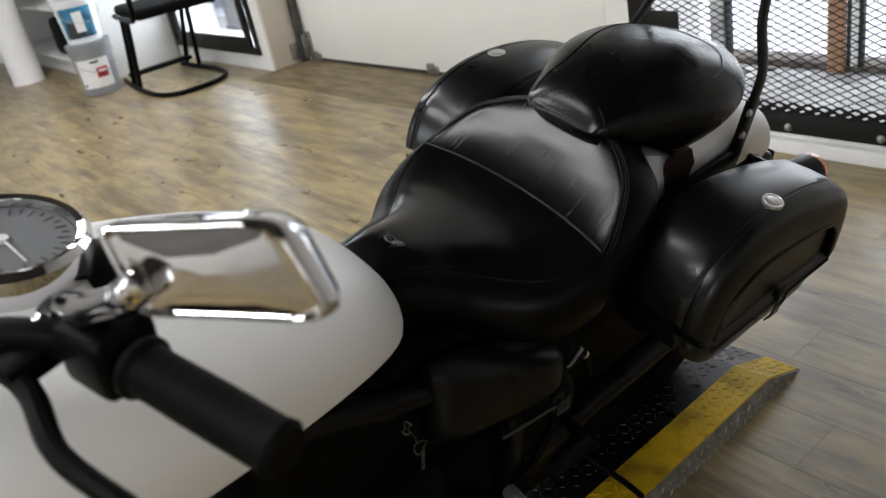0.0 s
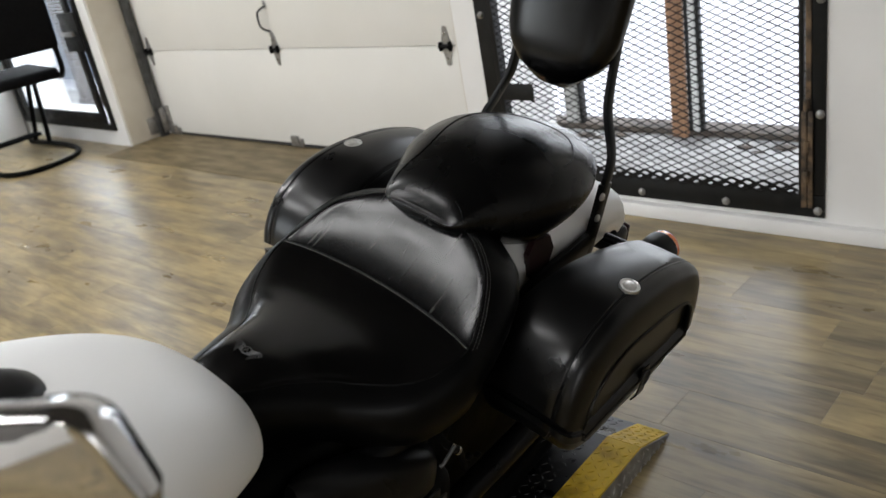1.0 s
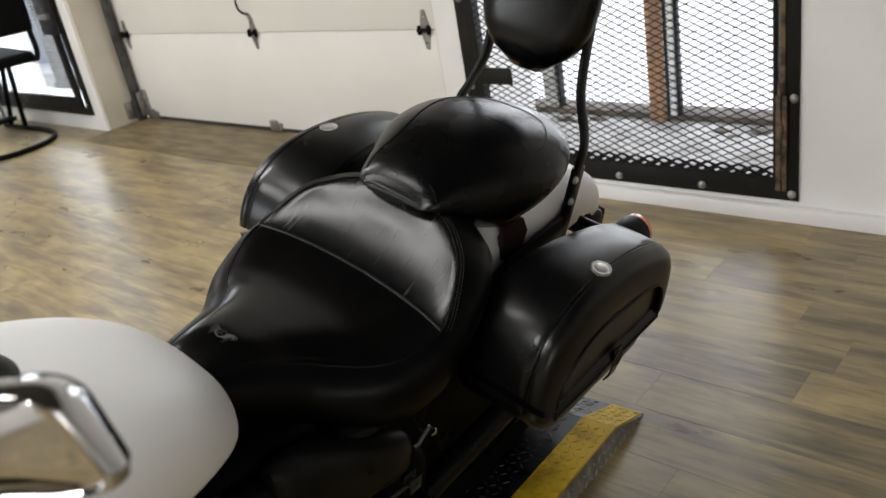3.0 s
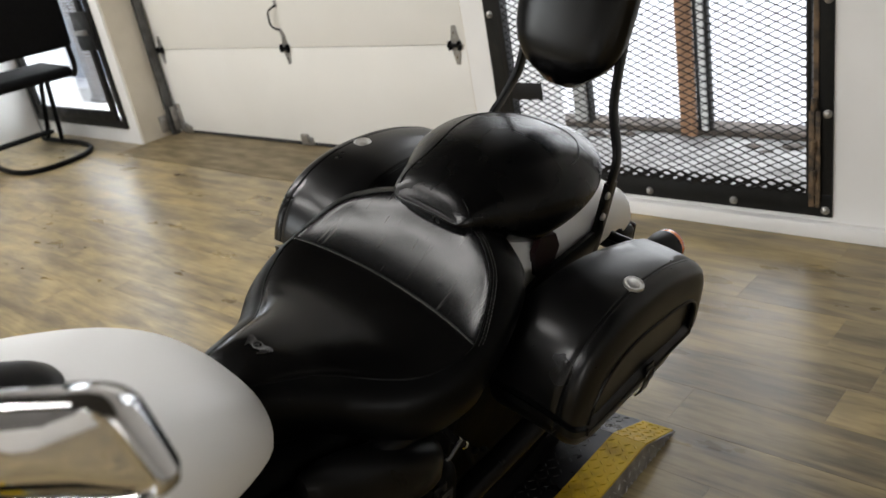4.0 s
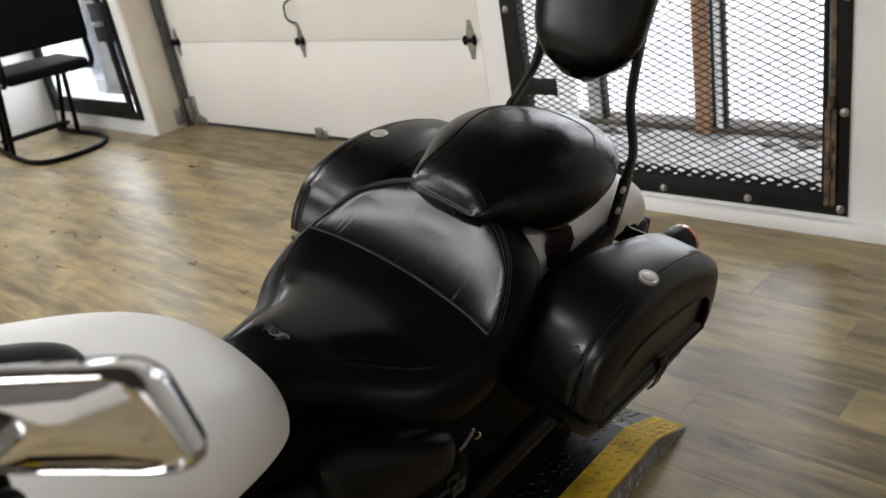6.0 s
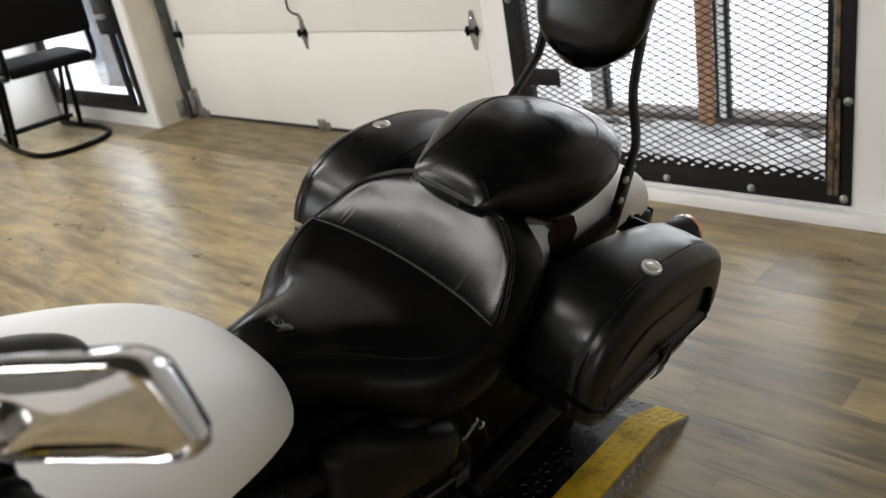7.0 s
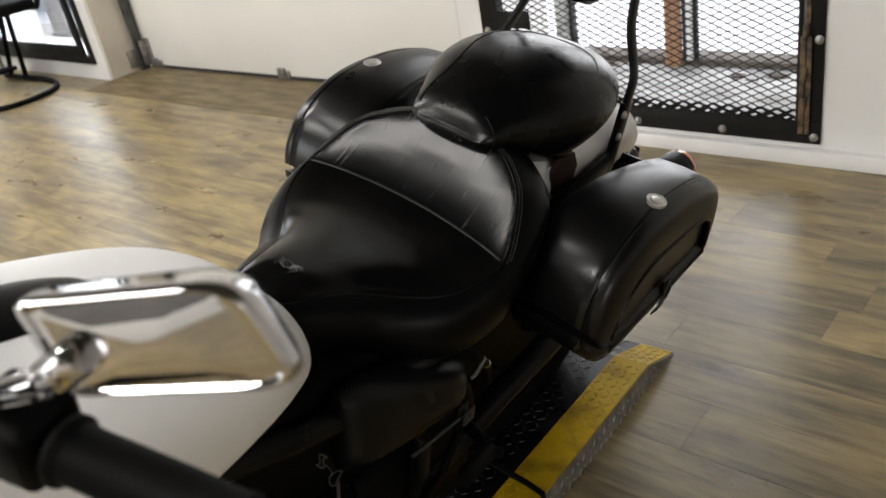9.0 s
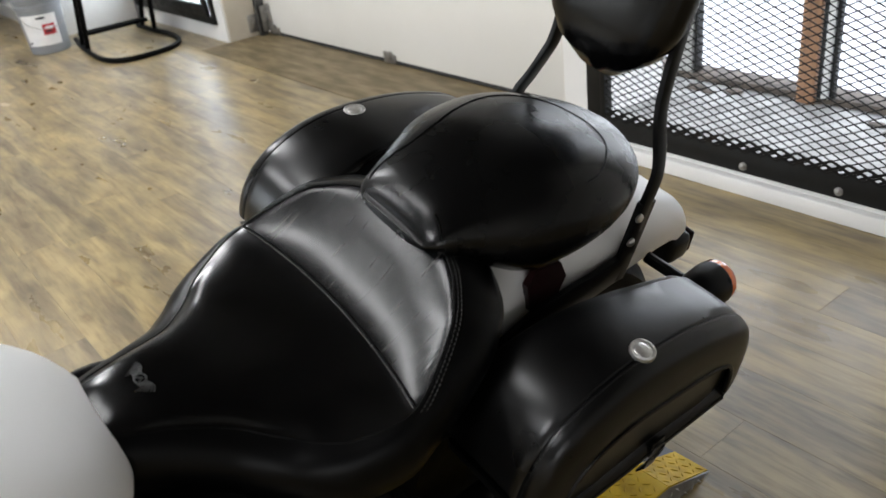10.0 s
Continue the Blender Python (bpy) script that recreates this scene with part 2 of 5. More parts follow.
SNOW_GROUND = mat("trodden_snow", (0.8, 0.81, 0.83), 0.7, 0, (0.7, 0.71, 0.73), 3, 8, 0.3, 20)
SNOW = glow("bright_outdoors", (0.94, 0.97, 1.0), 2.8)
TUBE_GLOW = glow("tube_light", (1.0, 0.985, 0.955), 3.5)
DRAB = mat("drab_grey_paint", (0.16, 0.155, 0.15), 0.8, 0, (0.13, 0.126, 0.12), 2.2, 8, 0.2, 45)
DARK_WALL = mat("drab_wall_paint", (0.72, 0.71, 0.69), 0.8, 0, (0.65, 0.64, 0.62), 2.2, 8, 0.2, 45)
DIM_THREAD = mat("worn_grey_thread", (0.05, 0.049, 0.046), 0.7, 0, (0.028, 0.027, 0.026), 200)
BLACK_THREAD = mat("black_thread", (0.02, 0.02, 0.02), 0.7, 0, (0.012, 0.012, 0.012), 200)
PAPER = mat("torn_paper", (0.7, 0.66, 0.6), 0.8, 0, (0.5, 0.42, 0.32), 120)


def plank_material():
    m = bpy.data.materials.new("rustic_vinyl_plank")
    m.use_nodes = True
    nt = m.node_tree
    L = nt.links.new
    b = nt.nodes["Principled BSDF"]
    tc = nt.nodes.new("ShaderNodeTexCoord")
    geo = nt.nodes.new("ShaderNodeNewGeometry")
    info = nt.nodes.new("ShaderNodeObjectInfo")
    add = nt.nodes.new("ShaderNodeMath")
    L(info.outputs["Random"], add.inputs[0])
    L(geo.outputs["Random Per Island"], add.inputs[1])
    vec = nt.nodes.new("ShaderNodeVectorMath")
    vec.operation = "MULTIPLY_ADD"
    comb = nt.nodes.new("ShaderNodeCombineXYZ")
    for i in range(3):
        L(add.outputs[0], comb.inputs[i])
    L(comb.outputs[0], vec.inputs[0])
    vec.inputs[1].default_value = (37.0, 19.0, 11.0)
    L(tc.outputs["Object"], vec.inputs[2])

    def noise_at(scale, stretch, detail, distort=0.0):
        mp = nt.nodes.new("ShaderNodeMapping")
        mp.inputs["Scale"].default_value = stretch
        L(vec.outputs[0], mp.inputs["Vector"])
        n = nt.nodes.new("ShaderNodeTexNoise")
        n.inputs["Scale"].default_value, n.inputs["Detail"].default_value, n.inputs["Distortion"].default_value = scale, detail, distort
        L(mp.outputs["Vector"], n.inputs["Vector"])
        return n.outputs["Fac"]

    def ramp(fac, stops):
        r = nt.nodes.new("ShaderNodeValToRGB")
        while len(r.color_ramp.elements) < len(stops):
            r.color_ramp.elements.new(0.5)
        for e, (p, c) in zip(r.color_ramp.elements, stops):
            e.position, e.color = p, (*c, 1)
        L(fac, r.inputs["Fac"])
        return r.outputs["Color"]

    def mix(kind, fac, a, c):
        x = nt.nodes.new("ShaderNodeMix")
        x.data_type, x.blend_type = "RGBA", kind
        if isinstance(fac, float):
            x.inputs["Factor"].default_value = fac
        else:
            L(fac, x.inputs["Factor"])
        L(a, x.inputs["A"])
        L(c, x.inputs["B"])
        return x.outputs["Result"]

    blot = ramp(noise_at(1.0, (2.4, 15.0, 1), 7, 0.5), [(0.30, (0.165, 0.135, 0.096)), (0.44, (0.255, 0.216, 0.152)), (0.54, (0.345, 0.290, 0.182)), (0.70, (0.420, 0.352, 0.222))])
    grain = ramp(noise_at(1.0, (9.0, 70.0, 1), 9, 0.4), [(0.30, (0.62, 0.58, 0.53)), (0.52, (1.0, 1.0, 1.0)), (0.75, (1.10, 1.08, 1.04))])
    col = mix("MULTIPLY", 0.7, blot, grain)
    dark = ramp(noise_at(1.0, (1.6, 22.0, 1), 5, 0.5), [(0.55, (1, 1, 1)), (0.72, (0.42, 0.37, 0.33))])
    col = mix("MULTIPLY", 0.55, col, dark)
    cloud = ramp(noise_at(1.0, (7.0, 12.0, 1), 7, 0.3), [(0.35, (0.74, 0.74, 0.75)), (0.62, (1.08, 1.05, 1.0))])
    col = mix("MULTIPLY", 0.8, col, cloud)
    knot = nt.nodes.new("ShaderNodeTexVoronoi")
    mpk = nt.nodes.new("ShaderNodeMapping")
    mpk.inputs["Scale"].default_value = (1.8, 3.6, 1)
    L(vec.outputs[0], mpk.inputs["Vector"])
    L(mpk.outputs["Vector"], knot.inputs["Vector"])
    knot.voronoi_dimensions = "2D"
    knot.inputs["Scale"].default_value = 0.6
    kr = ramp(knot.outputs["Distance"], [(0.0, (0.5, 0.4, 0.32)), (0.02, (0.36, 0.28, 0.22)), (0.05, (1, 1, 1))])
    col = mix("MULTIPLY", 0.5, col, kr)
    tint = ramp(add.outputs[0], [(0.0, (0.78, 0.74, 0.64)), (0.3, (0.93, 0.87, 0.71)), (0.5, (0.81, 0.765, 0.65)), (0.75, (0.87, 0.82, 0.70)), (1.0, (0.96, 0.89, 0.72))])
    col = mix("MULTIPLY", 1.0, col, tint)
    b.inputs["Specular IOR Level"].default_value = 0.55
    L(col, b.inputs["Base Color"])
    rr = nt.nodes.new("ShaderNodeMapRange")
    L(noise_at(1.0, (3, 9, 1), 5), rr.inputs["Value"])
    rr.inputs["To Min"].default_value, rr.inputs["To Max"].default_value = 0.20, 0.42
    L(rr.outputs["Result"], b.inputs["Roughness"])
    bp = nt.nodes.new("ShaderNodeBump")
    bp.inputs["Strength"].default_value, bp.inputs["Distance"].default_value = 0.15, 0.002
    L(noise_at(1.0, (8, 110, 1), 5), bp.inputs["Height"])
    L(bp.outputs["Normal"], b.inputs["Normal"])
    return m


PLANK = plank_material()


# ---------- mesh helpers ----------
def mesh_object(name, verts, faces, material, parent=None, smooth=None):
    me = bpy.data.meshes.new(name)
    me.from_pydata([tuple(v) for v in verts], [], faces)
    for mm in material if isinstance(material, (list, tuple)) else [material]:
        me.materials.append(mm)
    me.update()
    if smooth is not None:
        me.polygons.foreach_set("use_smooth", [True] * len(me.polygons))
        me.set_sharp_from_angle(angle=radians(smooth))
    ob = new(name, me)
    if parent:
        ob.parent = parent
    return ob


def part(name, bm, material, parent=None, label="", smooth=35):
    bmesh.ops.recalc_face_normals(bm, faces=bm.faces)
    me = bpy.data.meshes.new(name)
    bm.to_mesh(me)
    bm.free()
    me.materials.append(material)
    me.polygons.foreach_set("use_smooth", [True] * len(me.polygons))
    me.set_sharp_from_angle(angle=radians(smooth))
    ob = new(name, me)
    if parent:
        ob.parent = parent
    return tagged(ob, label) if label else ob


def box(bm, lo, hi, bevel=0.0, m=None, segments=2):
    c = [(a + b) / 2 for a, b in zip(lo, hi)]
    s = [abs(b - a) for a, b in zip(lo, hi)]
    mm = Matrix.Translation(c) @ Matrix.Diagonal((*s, 1))
    geo = bmesh.ops.create_cube(bm, size=1, matrix=mm)
    vs = geo["verts"]
    if bevel:
        es = list({e for v in vs for e in v.link_edges})
        out = bmesh.ops.bevel(bm, geom=es, offset=bevel, segments=segments, affect="EDGES", profile=0.5)
        vs = list({v for f in out["faces"] for v in f.verts} | {v for v in vs if v.is_valid})
        seen = set(vs)
        stack = list(vs)
        while stack:
            v = stack.pop()
            for e in v.link_edges:
                o = e.other_vert(v)
                if o not in seen:
                    seen.add(o)
                    stack.append(o)
        vs = list(seen)
    if m is not None:
        bmesh.ops.transform(bm, matrix=m, verts=vs)
    return vs


def spline(points, n):
    """Catmull-Rom through points, n steps a span."""
    p = [Vector(q) for q in points]
    p = [2 * p[0] - p[1], *p, 2 * p[-1] - p[-2]]
    out = []
    for i in range(1, len(p) - 2):
        a, b, c, d = p[i - 1:i + 3]
        for k in range(n):
            t = k / n
            out.append(0.5 * (2 * b + (c - a) * t + (2 * a - 5 * b + 4 * c - d) * t * t + (3 * b - a - 3 * c + d) * t ** 3))
    out.append(p[-2])
    return out


def curve_at(keys, x):
    """Smooth value of a one-dimensional curve given as (place, value) pairs."""
    if x <= keys[0][0]:
        return keys[0][1]
    n = len(keys)

    def slope(i):
        a, b = keys[max(i - 1, 0)], keys[min(i + 1, n - 1)]
        return (b[1] - a[1]) / (b[0] - a[0])

    for i in range(n - 1):
        (a, u), (b, v) = keys[i], keys[i + 1]
        if x <= b:
            h = b - a
            t = (x - a) / h
            return (2 * t ** 3 - 3 * t * t + 1) * u + (t ** 3 - 2 * t * t + t) * h * slope(i) + (3 * t * t - 2 * t ** 3) * v + (t ** 3 - t * t) * h * slope(i + 1)
    return keys[-1][1]


def tube(bm, points, r, sides=10, closed=False, flat=None):
    """A swept tube; r: radius, or a list of radii; flat: (across, thick) of a strap with its thin side along x."""
    pts = [Vector(p) for p in points]
    n = len(pts)
    rings = []
    up = Vector((0.13, 0.21, 0.97))
    for i, p in enumerate(pts):
        a = pts[i - 1] if (i or closed) else pts[0]
        b = pts[(i + 1) % n] if (i < n - 1 or closed) else pts[-1]
        d = (b - a).normalized()
        s = d.cross(up)
        if s.length < 1e-3:
            s = d.cross(Vector((1, 0, 0)))
        s.normalize()
        u = s.cross(d)
        if flat:
            s = Vector((1, 0, 0)) - d * d.x
            s.normalize()
            u = s.cross(d)
        rad = r[i] if isinstance(r, (list, tuple)) else r
        ring = []
        for k in range(sides):
            t = 2 * math.pi * k / sides
            if flat:
                c = (abs(math.cos(t)) ** 0.4 * math.copysign(1, math.cos(t)), abs(math.sin(t)) ** 0.4 * math.copysign(1, math.sin(t)))
                ring.append(bm.verts.new(p + s * c[0] * flat[1] / 2 + u * c[1] * flat[0] / 2))
            else:
                ring.append(bm.verts.new(p + (s * math.cos(t) + u * math.sin(t)) * rad))
        rings.append(ring)
    for i in range(n if closed else n - 1):
        a, b = rings[i], rings[(i + 1) % n]
        for k in range(sides):
            bm.faces.new((a[k], a[(k + 1) % sides], b[(k + 1) % sides], b[k]))
    if not closed:
        bm.faces.new(rings[0][::-1])
        bm.faces.new(rings[-1])
    return bm


def lathe(bm, profile, m=Matrix(), sides=32):
    """Turn (radius, height) pairs about z."""
    rings = []
    for r, z in profile:
        rings.append([bm.verts.new(m @ Vector((r * math.cos(2 * math.pi * k / sides), r * math.sin(2 * math.pi * k / sides), z))) for k in range(sides)])
    for a, b in zip(rings, rings[1:]):
        for k in range(sides):
            bm.faces.new((a[k], a[(k + 1) % sides], b[(k + 1) % sides], b[k]))
    if profile[0][0] > 1e-5:
        bm.faces.new(rings[0][::-1])
    if profile[-1][0] > 1e-5:
        bm.faces.new(rings[-1])
    return bm


def skin(bm, rings, caps=True):
    """Faces between rings of equal length."""
    vs = [[bm.verts.new(p) for p in ring] for ring in rings]
    n = len(vs[0])
    for a, b in zip(vs, vs[1:]):
        for k in range(n):
            bm.faces.new((a[k], a[(k + 1) % n], b[(k + 1) % n], b[k]))
    if caps:
        bm.faces.new(vs[0][::-1])
        bm.faces.new(vs[-1])
    return bm


def thing(name, label, category, m=None, group="", kind=""):
    ob = new(name)
    ob.empty_display_size = 0.1
    if m is not None:
        ob.matrix_world = m
    return tagged(ob, label, category, group, kind)


def aim(a, b):
    """A pose at a whose z axis points to b."""
    d = Vector(b) - Vector(a)
    return Matrix.Translation(a) @ d.to_track_quat("Z", "Y").to_matrix().to_4x4()

# ---------- room ----------
YW, YB = 2.58, 2.90          # inner and outer face of the wall with the door and windows
TOP = 3.05
X0R, X1R, Y0R = -9.4, 3.2, -3.6


def slab(name, lo, hi, material, label, category, parent=None, bevel=0.0):
    bm = bmesh.new()
    box(bm, lo, hi, bevel)
    ob = part(name, bm, material, parent)
    return ob if parent else tagged(ob, label, category, kind="structure")


wall = thing("wall_north", "white painted wall with a garage door and two barred windows", "wall", kind="structure")
DOOR_L, DOOR_R, DOOR_H = -5.09, -2.13, 2.2
WIN = (-1.93, -0.775, 0.13, 2.15)
WINL = (-6.50, -5.27, 0.15, 2.1)
for lo, hi in (
    ((WIN[1], YW, 0), (X1R, YB, TOP)),
    ((WIN[0], YW, 0), (WIN[1], YB, WIN[2])),
    ((WIN[0], YW, WIN[3]), (WIN[1], YB, TOP)),
    ((DOOR_R, YW, 0), (WIN[0], YB, TOP)),
    ((DOOR_L, YW, DOOR_H), (DOOR_R, YB, TOP)),
    ((WINL[1], YW, 0), (DOOR_L, YB, TOP)),
    ((WINL[0], YW, 0), (WINL[1], YB, WINL[2])),
    ((WINL[0], YW, WINL[3]), (WINL[1], YB, TOP)),
    ((X0R, YW, 0), (WINL[0], YB, TOP)),
):
    slab("wall_section", lo, hi, WALL, "", "", wall)
slab("baseboard", (WIN[0] - 0.05, YW - 0.034, 0.0), (X1R, YW - 0.0005, 0.052), WALL, "white painted low skirting along the foot of the wall", "baseboard", bevel=0.006)
slab("wall_west", (X0R - 0.2, Y0R, 0), (X0R, YB, TOP), WALL, "plain white painted wall", "wall")
east = thing("wall_east", "plain drab painted wall with an added opening for a fill lamp", "wall", kind="structure")
# made-up opening out of view, cut for the east fill lamp
EW = (-2.95, -1.45, 0.65, 1.95)
for lo, hi in (((X1R, Y0R, 0), (X1R + 0.2, EW[0], TOP)), ((X1R, EW[1], 0), (X1R + 0.2, YB, TOP)), ((X1R, EW[0], 0), (X1R + 0.2, EW[1], EW[2])), ((X1R, EW[0], EW[3]), (X1R + 0.2, EW[1], TOP))):
    slab("wall_section", lo, hi, DARK_WALL, "", "", east)
south = thing("wall_south", "white wall with one window and a drab grey part", "wall", kind="structure")
SW = (-5.85, -3.75, 0.82, 2.28)
for lo, hi, mm in (((X0R - 0.2, 0), (X1R + 0.2, SW[2]), WALL), ((X0R - 0.2, SW[2]), (SW[0], TOP), WALL), ((SW[0], SW[3]), (SW[1], TOP), WALL), ((SW[1], SW[2]), (-2.4, TOP), WALL),
                   ((-2.4, SW[2]), (X1R + 0.2, 1.0), WALL), ((-2.4, 1.0), (X1R + 0.2, TOP), DRAB)):
    slab("wall_section", (lo[0], Y0R - 0.2, lo[1]), (hi[0], Y0R, hi[1]), mm, "", "", south)
slab("ceiling", (X0R - 0.2, Y0R - 0.2, TOP), (X1R + 0.2, YB + 0.02, TOP + 0.15), CEIL, "plain dark painted ceiling", "ceiling")
slab("ground", (-60, -60, -0.20), (60, 60, -0.06), SNOW_GROUND, "bright snowy ground round the building", "ground")
slab("jamb_trim", (DOOR_L - 0.001, YW + 0.012, 0.0), (DOOR_L + 0.014, YB - 0.055, DOOR_H), JAMB, "cream painted jamb of the garage door", "trim")
slab("jamb_trim", (DOOR_R - 0.014, YW + 0.012, 0.0), (DOOR_R + 0.001, YB - 0.055, DOOR_H), JAMB, "cream painted jamb of the garage door", "trim")

# the last housing is made up, to go with the tank fill
for tx, ty, watts in TUBES:
    lamp = thing("ceiling_light", "white fluorescent ceiling fitting with a glowing diffuser, set out of view", "ceiling light", pose(tx, ty, TOP), group="ceiling lights")
    bm = bmesh.new()
    box(bm, (-0.64, -0.21, -0.05), (0.64, 0.21, -0.003), 0.006)
    part("housing", bm, CABINET, lamp)
    bm = bmesh.new()
    box(bm, (-0.60, -0.18, -0.064), (0.60, 0.18, -0.052), 0.003)
    part("diffuser", bm, TUBE_GLOW, lamp, "glowing diffuser")

# ---------- garage door ----------
YD = 2.85
door = thing("garage_door", "cream sectional garage door with zinc hinges, closed", "garage door", kind="structure")
ph = 0.535
for k in range(4):
    bm = bmesh.new()
    box(bm, (DOOR_L + 0.018, YD, 0.022 + ph * k + 0.0015), (DOOR_R - 0.018, YD + 0.045, 0.022 + ph * (k + 1) - 0.0015), 0.003)
    part("door_panel", bm, DOOR, door)
bm = bmesh.new()
tube(bm, [(DOOR_L + 0.07, YD + 0.012, 0.012), (-3.6, YD + 0.011, 0.0125), (DOOR_R - 0.07, YD + 0.012, 0.012)], 0.012, 8)
part("bottom_seal", bm, GASKET, door, "black rubber bottom seal")


def hinge(parent, x, z, tall=0.085):
    """A stamped zinc hinge: two tapered leaves and a pin."""
    h = new("hinge")
    h.parent = parent
    h.location = (x, YD, z)
    bm = bmesh.new()
    for s in (1, -1):
        pts = [(-0.034, 0), (0.034, 0), (0.024, 0.022), (0.010, tall), (-0.010, tall), (-0.024, 0.022)]
        front = [bm.verts.new((a, -0.004, s * (b + 0.002))) for a, b in pts]
        back = [bm.verts.new((a, -0.0005, s * (b + 0.002))) for a, b in pts]
        bm.faces.new(front)
        bm.faces.new(back[::-1])
        for i in range(6):
            bm.faces.new((front[i], front[(i + 1) % 6], back[(i + 1) % 6], back[i]))
    part("leaf", bm, STEEL, h)
    bm = bmesh.new()
    tube(bm, [(-0.036, -0.014, 0), (0.036, -0.014, 0)], 0.009, 10)
    box(bm, (-0.03, -0.022, -0.02), (-0.024, -0.003, 0.02))
    box(bm, (0.024, -0.022, -0.02), (0.03, -0.003, 0.02))
    part("pin", bm, BLACK_METAL, h)
    bm = bmesh.new()
    for s in (1, -1):
        lathe(bm, [(0.006, 0), (0.006, 0.004), (0.003, 0.006)], pose(0, -0.004, s * 0.055, 90, 0, 0), 8)
    part("screw", bm, CHROME, h)
    return h


for z in (0.557, 1.092):
    for x in (-4.975, -3.66, -2.43):
        hinge(door, x, z)
# pull handle over the middle hinge
pull = new("pull_handle")
pull.parent = door
tagged(pull, "dark bowed steel pull handle")
bm = bmesh.new()
tube(bm, spline([(-3.665, YD - 0.005, 0.782), (-3.665, YD - 0.022, 0.779), (-3.692, YD - 0.036, 0.760), (-3.700, YD - 0.038, 0.725), (-3.700, YD - 0.036, 0.690), (-3.685, YD - 0.022, 0.664), (-3.670, YD - 0.005, 0.655)], 5), 0.0055, 8)
part("grip_bar", bm, BLACK_METAL, pull)
for x, z in ((-3.665, 0.792), (-3.668, 0.640)):
    bm = bmesh.new()
    box(bm, (x - 0.012, YD - 0.006, z - 0.018), (x + 0.012, YD - 0.0008, z + 0.018), 0.002)
    lathe(bm, [(0.006, 0), (0.006, 0.004), (0.003, 0.006)], pose(x, YD - 0.006, z + 0.006, 90, 0, 0), 8)
    part("mounting_plate", bm, STEEL, pull)
# slide latch by the jamb
latch = new("slide_latch")
latch.parent = door
bm = bmesh.new()
box(bm, (-2.43, YD - 0.016, 0.775), (-2.35, YD - 0.0008, 0.865), 0.004)
part("latch_plate", bm, STEEL, latch)
bm = bmesh.new()
tube(bm, [(-2.431, YD - 0.012, 0.832), (-2.50, YD - 0.012, 0.832)], 0.007, 10)
part("bolt_bar", bm, STEEL, latch)
bm = bmesh.new()
tube(bm, [(-2.501, YD - 0.012, 0.832), (-2.515, YD - 0.013, 0.832), (-2.535, YD - 0.013, 0.831), (-2.545, YD - 0.012, 0.831)], [0.009, 0.012, 0.012, 0.006], 10)
part("knob", bm, BLACK_METAL, latch)
# bottom brackets with rollers
for x in (-4.93, -3.665, -2.33):
    bm = bmesh.new()
    box(bm, (x - 0.05, YD - 0.014, 0.008), (x + 0.05, YD - 0.001, 0.055), 0.003)
    box(bm, (x - 0.028, YD - 0.03, 0.03), (x + 0.028, YD - 0.012, 0.075), 0.004)
    part("bottom_bracket", bm, STEEL, door)
# vertical tracks and corner plates
for x, s in ((DOOR_L + 0.052, 1), (DOOR_R - 0.052, -1)):
    bm = bmesh.new()
    box(bm, (x - 0.018, YD - 0.065, 0.0), (x + 0.012, YD - 0.061, 2.1))
    box(bm, (x - 0.018, YD - 0.061, 0.0), (x - 0.014, YD - 0.012, 2.1))
    box(bm, (x + 0.008, YD - 0.061, 0.0), (x + 0.012, YD - 0.012, 2.1))
    part("track", bm, TRACK, door, "dark vertical roller track")
    bm = bmesh.new()
    box(bm, (x + s * 0.024, YD - 0.05, 0.03), (x + s * 0.034, YD - 0.001, 0.19), 0.002)
    box(bm, (x + s * 0.024, YD - 0.012, 0.02), (x + s * 0.075, YD - 0.001, 0.20), 0.003)
    lathe(bm, [(0.009, 0), (0.009, 0.008), (0.004, 0.011)], pose(x + s * 0.05, YD - 0.012, 0.15, 90, 0, 0), 8)
    part("corner_plate", bm, STEEL, door)
    bm = bmesh.new()
    box(bm, (x - s * 0.037, YD - 0.12, 0.03), (x - s * 0.022, YD - 0.05, 0.14), 0.003)
    lathe(bm, [(0.008, 0), (0.008, 0.008), (0.004, 0.01)], pose(x - s * 0.022, YD - 0.09, 0.085, 0, 90 * s, 0), 8)
    part("track_bracket", bm, STEEL, door)


# ---------- barred windows ----------
def bolt(parent, x, y, z, r=0.011):
    bm = bmesh.new()
    lathe(bm, [(r * 1.25, 0), (r * 1.25, 0.003), (r, 0.004), (r * 0.9, 0.009), (r * 0.5, 0.012), (0.0, 0.0125)], pose(x, y, z, 90, 0, 0), 10)
    return part("bolt", bm, STEEL, parent)


